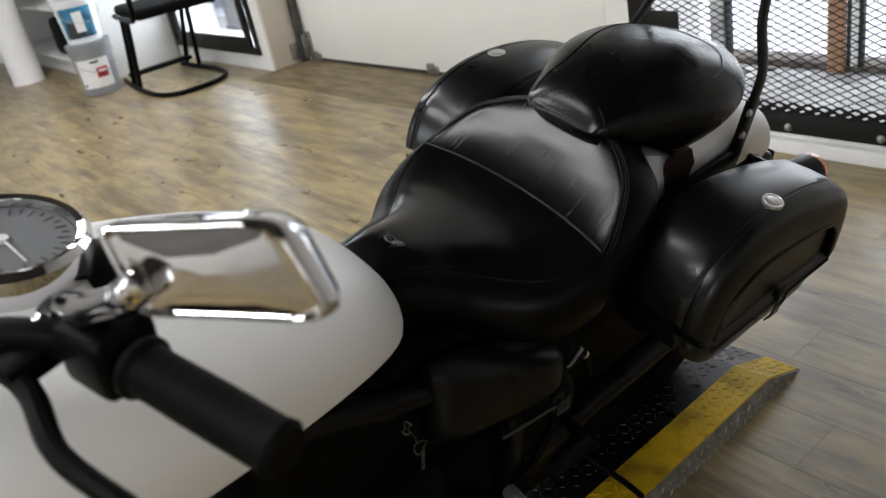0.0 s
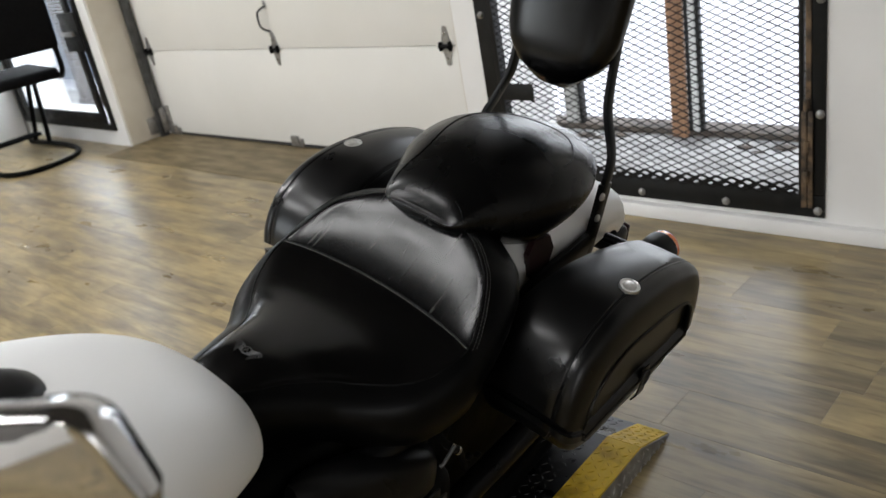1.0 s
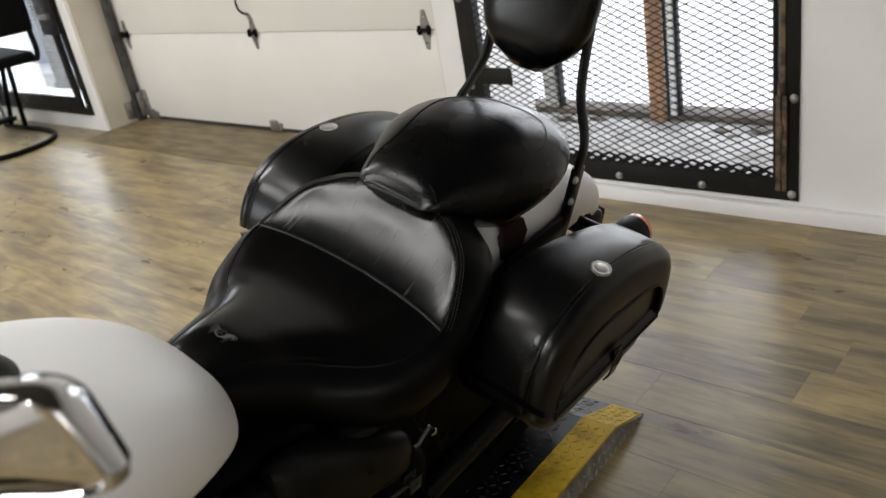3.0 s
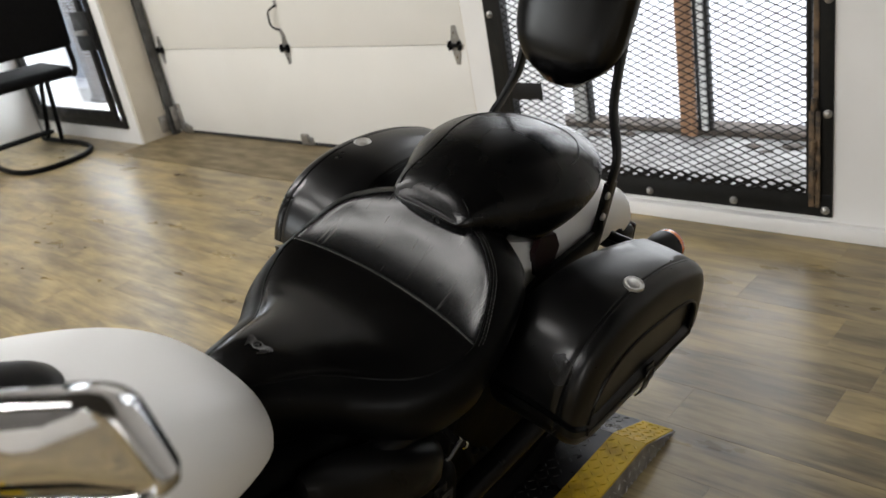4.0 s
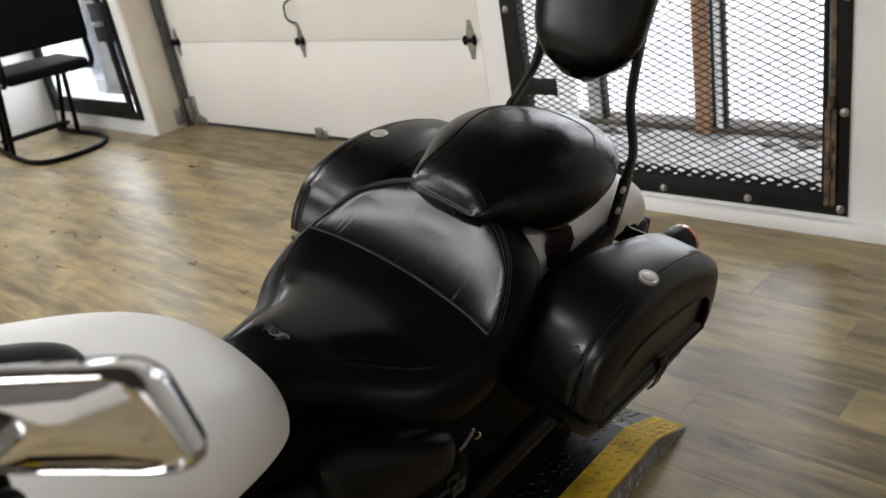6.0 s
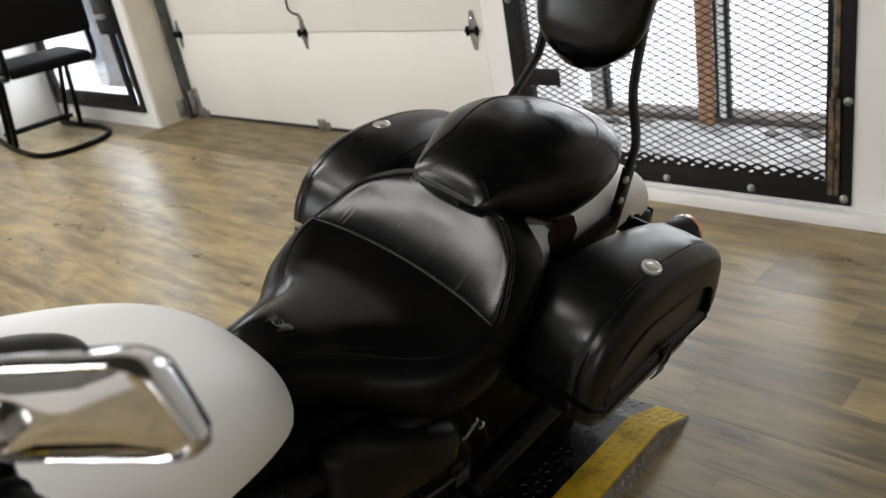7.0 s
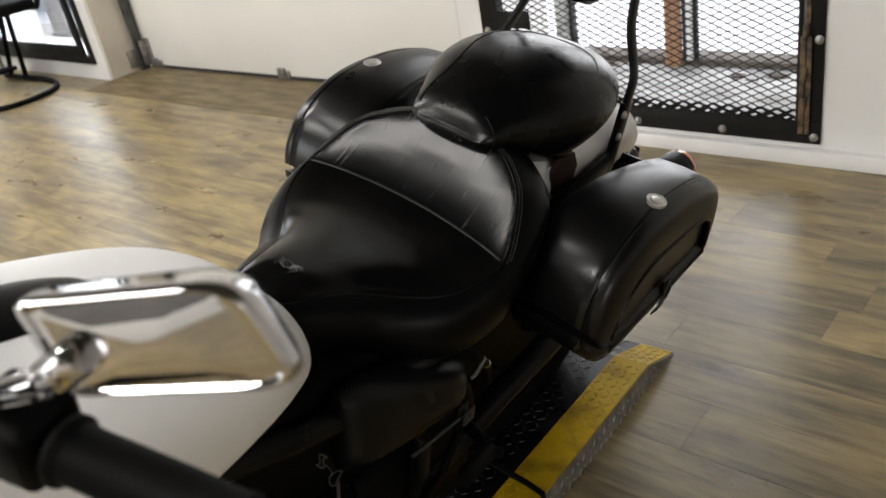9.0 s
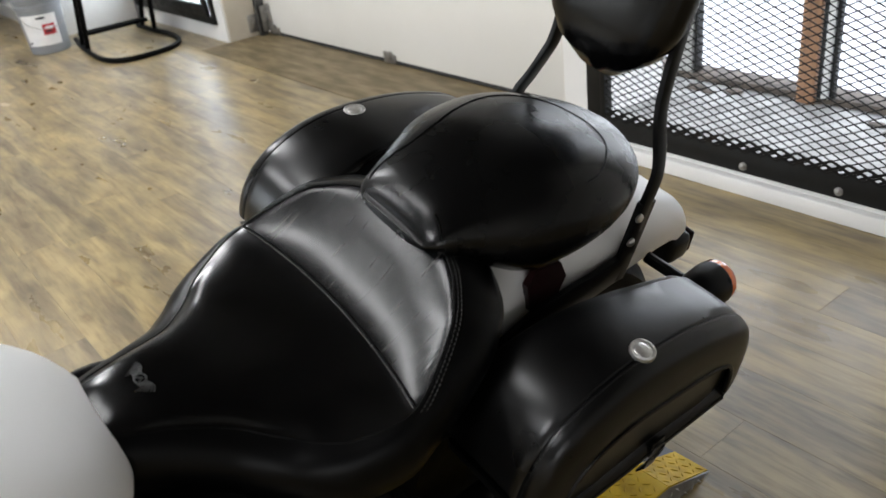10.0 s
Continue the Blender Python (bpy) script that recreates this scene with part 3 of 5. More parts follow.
def expanded_mesh(x0, x1, z0, z1, y, lwd, swd, strand, deep):
    """Diamond mesh: strands that zigzag and meet at knuckles."""
    verts, faces = [], []

    def bar(a, b, w):
        d = Vector((b[0] - a[0], 0, b[1] - a[1])).normalized()
        n = Vector((-d.z, 0, d.x)) * w / 2
        i = len(verts)
        for p, yy in ((a, 0.0), (b, deep)):
            for s in (1, -1):
                for t in (0, 0.0026):
                    verts.append((p[0] + s * n.x, y + yy + t, p[1] + s * n.z))
        faces.extend([(i, i + 4, i + 6, i + 2), (i + 1, i + 3, i + 7, i + 5), (i, i + 1, i + 5, i + 4), (i + 2, i + 6, i + 7, i + 3)])

    rows, cols = int((z1 - z0) / (swd / 2)), int((x1 - x0) / (lwd / 2))
    for r in range(rows):
        for c in range(cols):
            ax, az = x0 + c * lwd / 2, z0 + r * swd / 2
            if (r + c) % 2:
                bar((ax, az), (ax + lwd / 2, az + swd / 2), strand)
            else:
                bar((ax, az + swd / 2), (ax + lwd / 2, az), strand)
    return verts, faces


win = thing("window_1", "black steel window guard with diamond mesh bolted over a window", "window", kind="structure")
fx0, fx1, fz0, fz1 = -2.01, -0.735, 0.066, 2.22
for lo, hi in (
    ((fx0, YW - 0.008, fz0), (fx1, YW - 0.0005, fz0 + 0.075)),
    ((fx0, YW - 0.008, fz1 - 0.075), (fx1, YW - 0.0005, fz1)),
    ((fx0, YW - 0.0078, fz0 + 0.0755), (fx0 + 0.065, YW - 0.0005, fz1 - 0.0755)),
    ((fx1 - 0.045, YW - 0.0078, fz0 + 0.0755), (fx1, YW - 0.0005, fz1 - 0.0755)),
):
    bm = bmesh.new()
    box(bm, lo, hi, 0.0015)
    part("window_frame", bm, FRAME_BLACK, win)
# rust-stained angle bars inside the right side
for xa, xb, ya, yb, mm in ((-0.812, -0.798, YW - 0.012, YW + 0.01, FRAME_BLACK), (-0.7915, -0.776, YW - 0.012, YW + 0.004, RUSTY),
                           (-1.945, -1.925, YW - 0.012, YW + 0.03, FRAME_BLACK)):
    bm = bmesh.new()
    box(bm, (xa, ya, fz0 + 0.07), (xb, yb, fz1 - 0.07), 0.001)
    part("angle_bar", bm, mm, win)
bm = bmesh.new()
box(bm, (-0.803, YW - 0.017, 0.10), (-0.7865, YW - 0.0125, 0.41), 0.001)
box(bm, (-0.783, YW - 0.017, 0.10), (-0.769, YW - 0.0125, 0.41), 0.001)
part("latch_plate", bm, RUSTY, win, "rusty latch plates")
for x in (-1.97, -1.666, -1.361, -1.05, -0.755):
    bolt(win, x, YW - 0.008, 0.089)
for z in (0.40, 0.735, 1.05, 1.4):
    bolt(win, -0.750, YW - 0.008, z)
    bolt(win, -1.982, YW - 0.008, z)
v, f = expanded_mesh(-1.925, -0.776, 0.135, 2.15, YW - 0.004, 0.0525, 0.0245, 0.0034, 0.0)
mesh_object("diamond_mesh", v, f, MESH_BLACK, win)
# second layer of overlapping mesh along the bottom
v, f = expanded_mesh(-1.92, -0.815, 0.138, 0.176, YW - 0.009, 0.0525, 0.0245, 0.0085, 0.003)
mesh_object("mesh_hem", v, f, MESH_BLACK, win)
v, f = expanded_mesh(-1.907, -0.815, 0.136, 0.170, YW - 0.012, 0.0525, 0.0245, 0.0065, 0.002)
mesh_object("mesh_hem", v, f, MESH_BLACK, win)
# rusty hinge knuckles on the angle bars
for z in (0.205, 0.30, 0.43):
    bm = bmesh.new()
    lathe(bm, [(0.0075, -0.018), (0.0085, -0.015), (0.0085, 0.015), (0.0075, 0.018)], pose(-0.7865, YW - 0.020, z), 12)
    part("hinge_knuckle", bm, RUSTY, win)
bm = bmesh.new()
box(bm, (-1.93, YW - 0.0115, 0.41), (-1.78, YW - 0.0095, 0.475), 0.001)
part("lock_box", bm, FRAME_BLACK, win, "black lock box on the mesh")

# what stands outside that window
slab("window_sill", (WIN[0] + 0.001, YW + 0.004, WIN[2] + 0.0005), (WIN[1] - 0.001, YB + 0.01, WIN[2] + 0.006), CONCRETE, "dusty grey concrete sill behind the mesh", "window sill")
slab("porch_floor", (-4.2, YB + 0.001, -0.055), (1.6, 3.42, 0.045), CONCRETE, "dusty grey concrete ledge outside the window", "ledge")
bm = bmesh.new()
box(bm, (-4.2, 3.30, 0.046), (1.6, 3.42, 0.075), 0.004)
tagged(part("bottom_rail", bm, WEATHERED), "weathered brown bottom rail outside the window", "rail", kind="structure")
post = thing("porch_post", "orange-brown wooden post outside the window", "post", kind="structure")
bm = bmesh.new()
box(bm, (-1.60, 3.27, 0.046), (-1.53, 3.295, 2.6), 0.004)
part("timber", bm, WOOD_POST, post)
for xa, xb, mm in ((-1.522, -1.512, FRAME_BLACK), (-1.505, -1.478, CABINET), (-1.474, -1.458, FRAME_BLACK)):
    bm = bmesh.new()
    box(bm, (xa, 3.275, 0.076), (xb, 3.30, 2.6), 0.002)
    part("side_strip", bm, mm, post)
post2 = thing("porch_post", "pale weathered wooden post outside the window", "post", kind="structure")
bm = bmesh.new()
box(bm, (-2.16, 3.30, 0.076), (-2.09, 3.36, 2.6), 0.004)
part("timber", bm, CONCRETE, post2)
bm = bmesh.new()
box(bm, (-2.085, 3.305, 0.076), (-2.073, 3.35, 2.6), 0.003)
part("side_strip", bm, FRAME_BLACK, post2)
for n, (x, y, r) in enumerate(((-2.0, 3.22, 0.03), (-1.85, 3.25, 0.025), (-1.93, 3.2, 0.018), (-1.25, 3.2, 0.022), (-1.1, 3.22, 0.028), (-1.18, 3.15, 0.016))):
    bm = bmesh.new()
    bmesh.ops.create_icosphere(bm, subdivisions=2, radius=r, matrix=pose(x, y, 0.045 + r * 0.25) @ Matrix.Diagonal((1.6, 1.0, 0.35, 1)))
    for q in bm.verts:
        q.co += Vector((noise.noise(q.co * 60), noise.noise(q.co * 60 + Vector((9, 0, 0))), 0)) * 0.008
    tagged(part("dirt_clod", bm, WEATHERED), "small clump of dirt on the concrete ledge", "debris", group="dirt on the ledge")
tagged(mesh_object("backdrop", [(-30, 9, -3), (30, 9, -3), (30, 9, 14), (-30, 9, 14)], [(0, 1, 2, 3)], SNOW), "overexposed bright daylight outside the windows", "backdrop", kind="structure")

# left window: outer frame, hinged inner frame, fine wire mesh, lock
win2 = thing("window_2", "black steel framed window guard with fine wire mesh and a lock", "window", kind="structure")
gx0, gx1, gz0, gz1 = -6.62, -5.195, 0.105, 2.15
for lo, hi in (
    ((gx0, YW - 0.02, gz0), (gx1, YW - 0.0005, gz0 + 0.05)),
    ((gx0, YW - 0.02, gz1 - 0.05), (gx1, YW - 0.0005, gz1)),
    ((gx0, YW - 0.0198, gz0 + 0.0505), (gx0 + 0.05, YW - 0.0005, gz1 - 0.0505)),
    ((gx1 - 0.045, YW - 0.0198, gz0 + 0.0505), (gx1, YW - 0.0005, gz1 - 0.0505)),
):
    bm = bmesh.new()
    box(bm, lo, hi, 0.002)
    part("window_frame", bm, FRAME_BLACK, win2)
leaf = new("guard_leaf")
leaf.parent = win2
for lo, hi in (
    ((-6.52, YW - 0.03, 0.1565), (-5.275, YW - 0.005, 0.225)),
    ((-6.52, YW - 0.03, 2.0), (-5.275, YW - 0.005, 2.05)),
    ((-6.52, YW - 0.0298, 0.2255), (-6.475, YW - 0.005, 1.9995)),
    ((-5.335, YW - 0.0298, 0.2255), (-5.275, YW - 0.005, 1.9995)),
):
    bm = bmesh.new()
    box(bm, lo, hi, 0.002)
    part("leaf_bar", bm, FRAME_BLACK, leaf)
bm = bmesh.new()
k = 0.232
while k < 1.99:
    box(bm, (-6.47, YW - 0.015, k), (-5.34, YW - 0.0135, k + 0.0045))
    k += 0.021
k = -6.46
while k < -5.34:
    box(bm, (k, YW - 0.0135, 0.23), (k + 0.0045, YW - 0.012, 1.99))
    k += 0.021
part("wire_mesh", bm, WIRE, leaf)
bm = bmesh.new()
box(bm, (-5.42, YW - 0.045, 0.635), (-5.19, YW - 0.031, 0.88), 0.004)
lk = part("lock_plate", bm, FRAME_BLACK, win2, "black lock plate")
bm = bmesh.new()
box(bm, (-5.34, YW - 0.07, 0.735), (-5.24, YW - 0.046, 0.765), 0.004)
lathe(bm, [(0.014, 0), (0.014, 0.05), (0.008, 0.056)], aim((-5.34, YW - 0.058, 0.75), (-5.5, YW - 0.058, 0.75)), 10)
part("bolt_bar", bm, STEEL, lk)
slab("outer_ledge", (-9.0, YB + 0.001, -0.055), (-5.2, 3.5, 0.055), CONCRETE, "dirty grey concrete ledge outside the window", "ledge")
pil = thing("stone_pillar", "rough weathered brown pillar outside the window", "pillar", kind="structure")
bm = bmesh.new()
box(bm, (-6.79, 3.1, 0.056), (-6.68, 3.18, 2.8), 0.012, segments=3)
part("shaft", bm, WEATHERED, pil)
bm = bmesh.new()
box(bm, (-6.80, 3.08, 0.0555), (-6.56, 3.22, 0.125), 0.02, segments=3)
part("foot", bm, WEATHERED, pil)

slab("neighbour_wall", (-18.0, 4.2, -0.055), (-8.95, 4.35, 3.2), PALE_BLUE, "pale blue-grey boarded wall across the yard", "wall")

# worn board in front of the garage door
slab("threshold", (DOOR_L + 0.015, 2.385, 0.0), (DOOR_R - 0.015, YD + 0.05, 0.0035), PLY, "worn brown boarding along the foot of the garage door", "threshold")

# ---------- floor of planks ----------
floor = thing("floor", "rustic tan and grey vinyl plank floor", "floor", kind="structure")
slab("subfloor", (X0R, Y0R, -0.05), (X1R, YB, -0.006), CONCRETE, "", "", floor)
PW, PL = 0.152, 1.22


def plank_mesh(w, l):
    bm = bmesh.new()
    box(bm, (-l / 2 + 0.0001, -w / 2 + 0.0001, -0.005), (l / 2 - 0.0001, w / 2 - 0.0001, 0.0), 0.0004, segments=1)
    bmesh.ops.recalc_face_normals(bm, faces=bm.faces)
    me = bpy.data.meshes.new("plank")
    bm.to_mesh(me)
    bm.free()
    me.materials.append(PLANK)
    return me


PLANK_MESH = plank_mesh(PW, PL)
rng = random.Random(7)
rest_v, rest_f = [], []
KNOWN = {0: -0.435, -1: -0.735, 2: -0.536}
row = -36
while True:
    y = 1.80 + PW * row - PW / 2
    if y - PW / 2 > YB:
        break
    row += 1
    if y + PW / 2 < Y0R:
        continue
    start = KNOWN.get(row - 1, rng.uniform(0, PL))
    x = start - PL * math.ceil((start - X0R) / PL) - PL / 2
    while x - PL / 2 < X1R:
        if y > 0.2 and -8.2 < x < 0.6:
            ob = new("plank", PLANK_MESH)
            ob.parent = floor
            ob.location = (x, y, 0)
        else:
            i = len(rest_v)
            a, b, c, d = max(x - PL / 2 + 0.0006, X0R + 0.001), min(x + PL / 2 - 0.0006, X1R - 0.001), max(y - PW / 2 + 0.0005, Y0R + 0.001), min(y + PW / 2 - 0.0005, YB)
            x += PL
            if b - a < 0.01 or d - c < 0.005:
                continue
            x -= PL
            rest_v += [(a, c, 0), (b, c, 0), (b, d, 0), (a, d, 0), (a, c, -0.005), (b, c, -0.005), (b, d, -0.005), (a, d, -0.005)]
            rest_f += [(i, i + 1, i + 2, i + 3), (i, i + 4, i + 5, i + 1), (i + 1, i + 5, i + 6, i + 2), (i + 2, i + 6, i + 7, i + 3), (i + 3, i + 7, i + 4, i)]
        x += PL
tagged(mesh_object("plank_rest", rest_v, rest_f, PLANK, floor), kind="stuff")

# ---------- motorcycle ----------
bike = thing("motorcycle", "white cruiser motorcycle with black leather seats, leaning on its stand", "motorcycle", pose(-0.95, 0, 0, 0, 16.5, 0))


def mirrored(half):
    """Closed outline from (half width, y, height) stations, front to rear and back."""
    right = [Vector((w, y, h)) for w, y, h in half]
    left = [Vector((-w, y, h)) for w, y, h in reversed(half) if w > 1e-4]
    return right + left


def dense(closed, n):
    pts = [*closed[-2:], *closed, *closed[:3]]
    return [p for p in spline(pts, n)[2 * n:(2 + len(closed)) * n]]


def cushion(half, spine, front, rear, rolls, n=5, inner=14, power=2.2, rear_roll=0.0, calm=0, waist=0.0):
    """A padded shape: a stitched outline, a crown that follows the spine, and rolled sides.
    rolls: (outward, down) steps from the outline to the base."""
    edge = dense(mirrored(half), n)
    count = len(edge)
    rings = []
    for k in range(inner + 1):
        r = k / inner
        ring = []
        for p in edge:
            sy = min(max(p.y, front), rear)
            s = Vector((0, sy, 0))
            q = s + (Vector((p.x, p.y, 0)) - s) * r
            hc = curve_at(spine, q.y)
            q.z = hc + (p.z - hc) * r ** power
            ring.append(q)
        rings.append(ring)
    for out, down in rolls:
        ring = []
        for i, p in enumerate(edge):
            t = edge[(i + 1) % count] - edge[i - 1]
            nrm = Vector((t.y, -t.x, 0)).normalized()
            if nrm.dot(Vector((p.x, p.y - (front + rear) / 2, 0))) < 0:
                nrm = -nrm
            q = p + nrm * (out * (1 + rear_roll * max(0, min(1, (p.y - 0.77) / 0.09)) + waist * math.exp(-((p.y - 0.63) / 0.09) ** 2)))
            q.z -= down
            ring.append(q)
        rings.append(ring)
    bm = bmesh.new()
    skin(bm, rings, caps=False)
    bm.faces.ensure_lookup_table()
    for f in bm.faces[inner * count:]:
        f.material_index = 1
    bm.verts.ensure_lookup_table()
    core = [bm.verts[i] for i in range(int(inner * 0.86) * count)]
    bmesh.ops.remove_doubles(bm, verts=bm.verts, dist=0.00002)
    core = [v for v in core if v.is_valid]
    for k in range(calm):
        bmesh.ops.smooth_vert(bm, verts=core, factor=0.5, use_axis_x=True, use_axis_y=True, use_axis_z=True)
    return bm, edge


def stitches(path, gap=0.0045, length=0.003, r=0.0006, lift=0.0012):
    bm = bmesh.new()
    acc = 0.0
    for a, b in zip(path, path[1:]):
        d = (b - a)
        L = d.length
        if L < 1e-6:
            continue
        while acc < L:
            p = a + d * (acc / L) + Vector((0, 0, lift))
            q = p + d.normalized() * length
            tube(bm, [p, q], r, 4)
            acc += gap
        acc -= L
    return bm


# rider's seat
SEAT = [(0.0, 0.494, 0.757), (0.028, 0.496, 0.755), (0.043, 0.512, 0.752), (0.060, 0.560, 0.743), (0.080, 0.605, 0.729), (0.100, 0.630, 0.721), (0.120, 0.651, 0.717), (0.140, 0.670, 0.717),
        (0.160, 0.697, 0.720), (0.176, 0.735, 0.731), (0.178, 0.766, 0.742), (0.163, 0.802, 0.768), (0.142, 0.835, 0.792), (0.120, 0.855, 0.803), (0.090, 0.874, 0.813), (0.050, 0.886, 0.820), (0.0, 0.890, 0.822)]
SPINE = [(0.49, 0.758), (0.52, 0.763), (0.55, 0.764), (0.60, 0.756), (0.68, 0.7415), (0.72, 0.7395), (0.763, 0.7430), (0.80, 0.7565), (0.84, 0.7835), (0.868, 0.8050), (0.88, 0.8155), (0.89, 0.8205), (0.90, 0.822)]
bm, seat_edge = cushion(SEAT, SPINE, 0.53, 0.83, [(0.003, 0.001), (0.010, 0.006), (0.018, 0.018), (0.022, 0.036), (0.020, 0.06), (0.012, 0.09), (-0.004, 0.12)], rear_roll=1.7, power=3.5, calm=1, waist=0.6)
seat = part("rider_seat", bm, SEAT_LEATHER, bike, "black leather rider seat with a scuffed rear panel", smooth=60)
seat.data.materials.append(VINYL)
bm = bmesh.new()
tube(bm, [p + Vector((0, 0, 0.0002)) for p in seat_edge], 0.0011, 6, closed=True)
part("piping", bm, VINYL, seat)


def seat_top(x, y):
    """Height of the rider's seat near its cross seam."""
    w = curve_at([(0.735, 0.176), (0.766, 0.178), (0.802, 0.163)], y)
    hc = curve_at(SPINE, y)
    return hc + (curve_at([(0.735, 0.731), (0.766, 0.742), (0.802, 0.768)], y) - hc) * min(1, abs(x) / w) ** 3.5


def seam_y(x):
    return 0.7635 + 0.016 * (1 - (x / 0.177) ** 2)


seam = spline([(x, seam_y(x), seat_top(x, seam_y(x)) + 0.0006) for x in [0.176 - 0.352 * k / 24 for k in range(25)]], 3)
bm = bmesh.new()
tube(bm, seam, 0.0013, 6)
part("cross_seam", bm, VINYL, seat)
part("seam_thread", stitches([p + Vector((0, -0.0035, 0.0)) for p in seam], 0.0056, 0.0034, 0.0006, 0.0006), THREAD, seat, "pale stitching")
arc = [p for p in seat_edge if p.y > 0.762]
arc.sort(key=lambda p: p.x)
for off in (0.0045, 0.0085):
    row = []
    for i, p in enumerate(arc):
        t = arc[min(i + 1, len(arc) - 1)] - arc[max(i - 1, 0)]
        nrm = Vector((-t.y, t.x, 0)).normalized()
        swell = 1 + 1.7 * max(0, min(1, (p.y - 0.77) / 0.09))
        row.append(p + nrm * off - Vector((0, 0, off / (0.010 * swell) * 0.004)))
    part("seam_thread", stitches(row, 0.0056, 0.0032, 0.0005, 0.0006), DIM_THREAD, seat)
bm = bmesh.new()
tube(bm, [Vector((0.0065 * math.cos(t), 0.552 + 0.0058 * math.sin(t), 0.7653)) for t in [2 * math.pi * k / 20 for k in range(20)]], 0.0010, 5, closed=True)
for side in (1, -1):
    for k in range(6):
        reach = 0.021 - 0.0022 * k
        tube(bm, spline([(side * 0.006, 0.556 - 0.0018 * k, 0.7653), (side * (0.006 + reach * 0.5), 0.5595 - 0.0022 * k, 0.7651), (side * (0.002 + reach), 0.5565 - 0.0030 * k, 0.7645)], 3), 0.0007, 5)
tube(bm, [Vector((-0.003, 0.549, 0.7654)), Vector((0.0, 0.5545, 0.7656)), Vector((0.003, 0.550, 0.7654))], 0.0010, 5)
part("embossed_emblem", bm, LOGO, seat, "small grey embossed emblem")

# passenger seat
PTOP = [(0.860, 0.832), (0.864, 0.839), (0.869, 0.8455), (0.876, 0.8525), (0.886, 0.8595), (0.90, 0.8665), (0.93, 0.8770), (0.96, 0.886), (1.0, 0.893), (1.06, 0.892), (1.12, 0.878), (1.17, 0.860), (1.20, 0.847), (1.218, 0.836)]
PWIDE = [(0.860, 0.060), (0.868, 0.070), (0.880, 0.078), (0.90, 0.088), (0.93, 0.106), (0.97, 0.128), (1.01, 0.139), (1.05, 0.142), (1.095, 0.137), (1.14, 0.122), (1.182, 0.095), (1.208, 0.060), (1.218, 0.02)]


def pillion_at(y, a, grow=0.0):
    """A point of the passenger seat's skin at place y and angle a round its section."""
    w, top, zc = curve_at(PWIDE, y) + grow, curve_at(PTOP, y) + grow, 0.826 - 0.012 * max(0, min(1, (y - 0.87) / 0.08))
    ca, sa = math.cos(a), math.sin(a)
    soft = max(0, min(1, (y - 0.87) / 0.07))
    x = w * math.copysign(abs(ca) ** (0.80 + 0.06 * soft), ca)
    if sa > 0:
        z = zc + (top - zc) * sa ** (0.84 + 0.09 * soft)
    else:
        z = zc - (0.010 + 0.064 * max(0, min(1, (y - 0.868) / 0.11)) - 0.034 * max(0, min(1, (y - 0.985) / 0.12))) * abs(sa) ** 0.8
    return Vector((x, y, z))


bm = bmesh.new()
ys = [0.860, 0.8615, 0.864, 0.868, 0.873, 0.879, 0.886, 0.894, 0.903, 0.913, 0.924] + [0.924 + 0.02 * k for k in range(1, 12)] + [1.158, 1.172, 1.184, 1.194, 1.202, 1.209, 1.214, 1.217, 1.218]
rings = []
for y in ys:
    rings.append([pillion_at(y, 2 * math.pi * k / 64) for k in range(64)])
mid = sum(rings[0], Vector()) / 64
first = [[mid + (p - mid) * k + Vector((0, d, 0)) for p in rings[0]] for k, d in ((0.05, -0.0045), (0.5, -0.0045), (0.8, -0.0038), (0.93, -0.002))]
skin(bm, first + rings)
pillion = part("passenger_seat", bm, PILLION_LEATHER, bike, "smooth black leather passenger seat", smooth=70)
bm = bmesh.new()
tube(bm, [pillion_at(0.884 - 0.010 * k / 9, radians(58 - 4 * k), 0.0002) for k in range(10)], 0.0012, 6)
part("nose_crease", bm, VINYL, pillion)
SEAM = [(0.872, 141), (0.890, 137), (0.908, 130), (0.930, 121), (0.966, 116), (1.010, 117), (1.058, 118), (1.10, 114), (1.132, 103), (1.145, 88), (1.145, 74), (1.134, 60), (1.107, 49), (1.078, 42), (1.055, 40.5)]
loop = [pillion_at(p.x, radians(p.y * 100), 0.0002) for p in spline([(y, a / 100, 0) for y, a in SEAM], 5)]
bm = bmesh.new()
tube(bm, loop, 0.0010, 6)
part("piping", bm, VINYL, pillion)
# rear fender, hollow, round a wheel
WC = Vector((0, 1.06, 0.28))


def arch(r_crown, half, drop, a0, a1, steps=28, thick=0.004, tail=0.3):
    """A mudguard: a crowned strip swept about the axle from angle a0 to a1 (degrees, 90 is up)."""
    rings = []
    for k in range(steps + 1):
        a = radians(a0 + (a1 - a0) * k / steps)
        taper = 1 - tail * max(0, (k / steps - 0.45) / 0.55) ** 1.5
        prof = []
        for s in range(17):
            u = -1 + s / 8
            x = half * taper * math.copysign(min(1, abs(u) * 1.35) ** 0.9, u)
            rr = r_crown - drop * max(0, (abs(u) - 0.35) / 0.65) ** 2.0 * taper
            prof.append((x, rr))
        ring = [Vector((x, WC.y - math.cos(a) * r, WC.z + math.sin(a) * r)) for x, r in prof]
        ring += [Vector((x * 0.96, WC.y - math.cos(a) * (r - thick), WC.z + math.sin(a) * (r - thick))) for x, r in reversed(prof)]
        rings.append(ring)
    bm = bmesh.new()
    skin(bm, rings)
    return bm


part("rear_fender", arch(0.497, 0.114, 0.105, 66, 147, tail=0.70), PAINT, bike, "white painted rear fender", smooth=50)


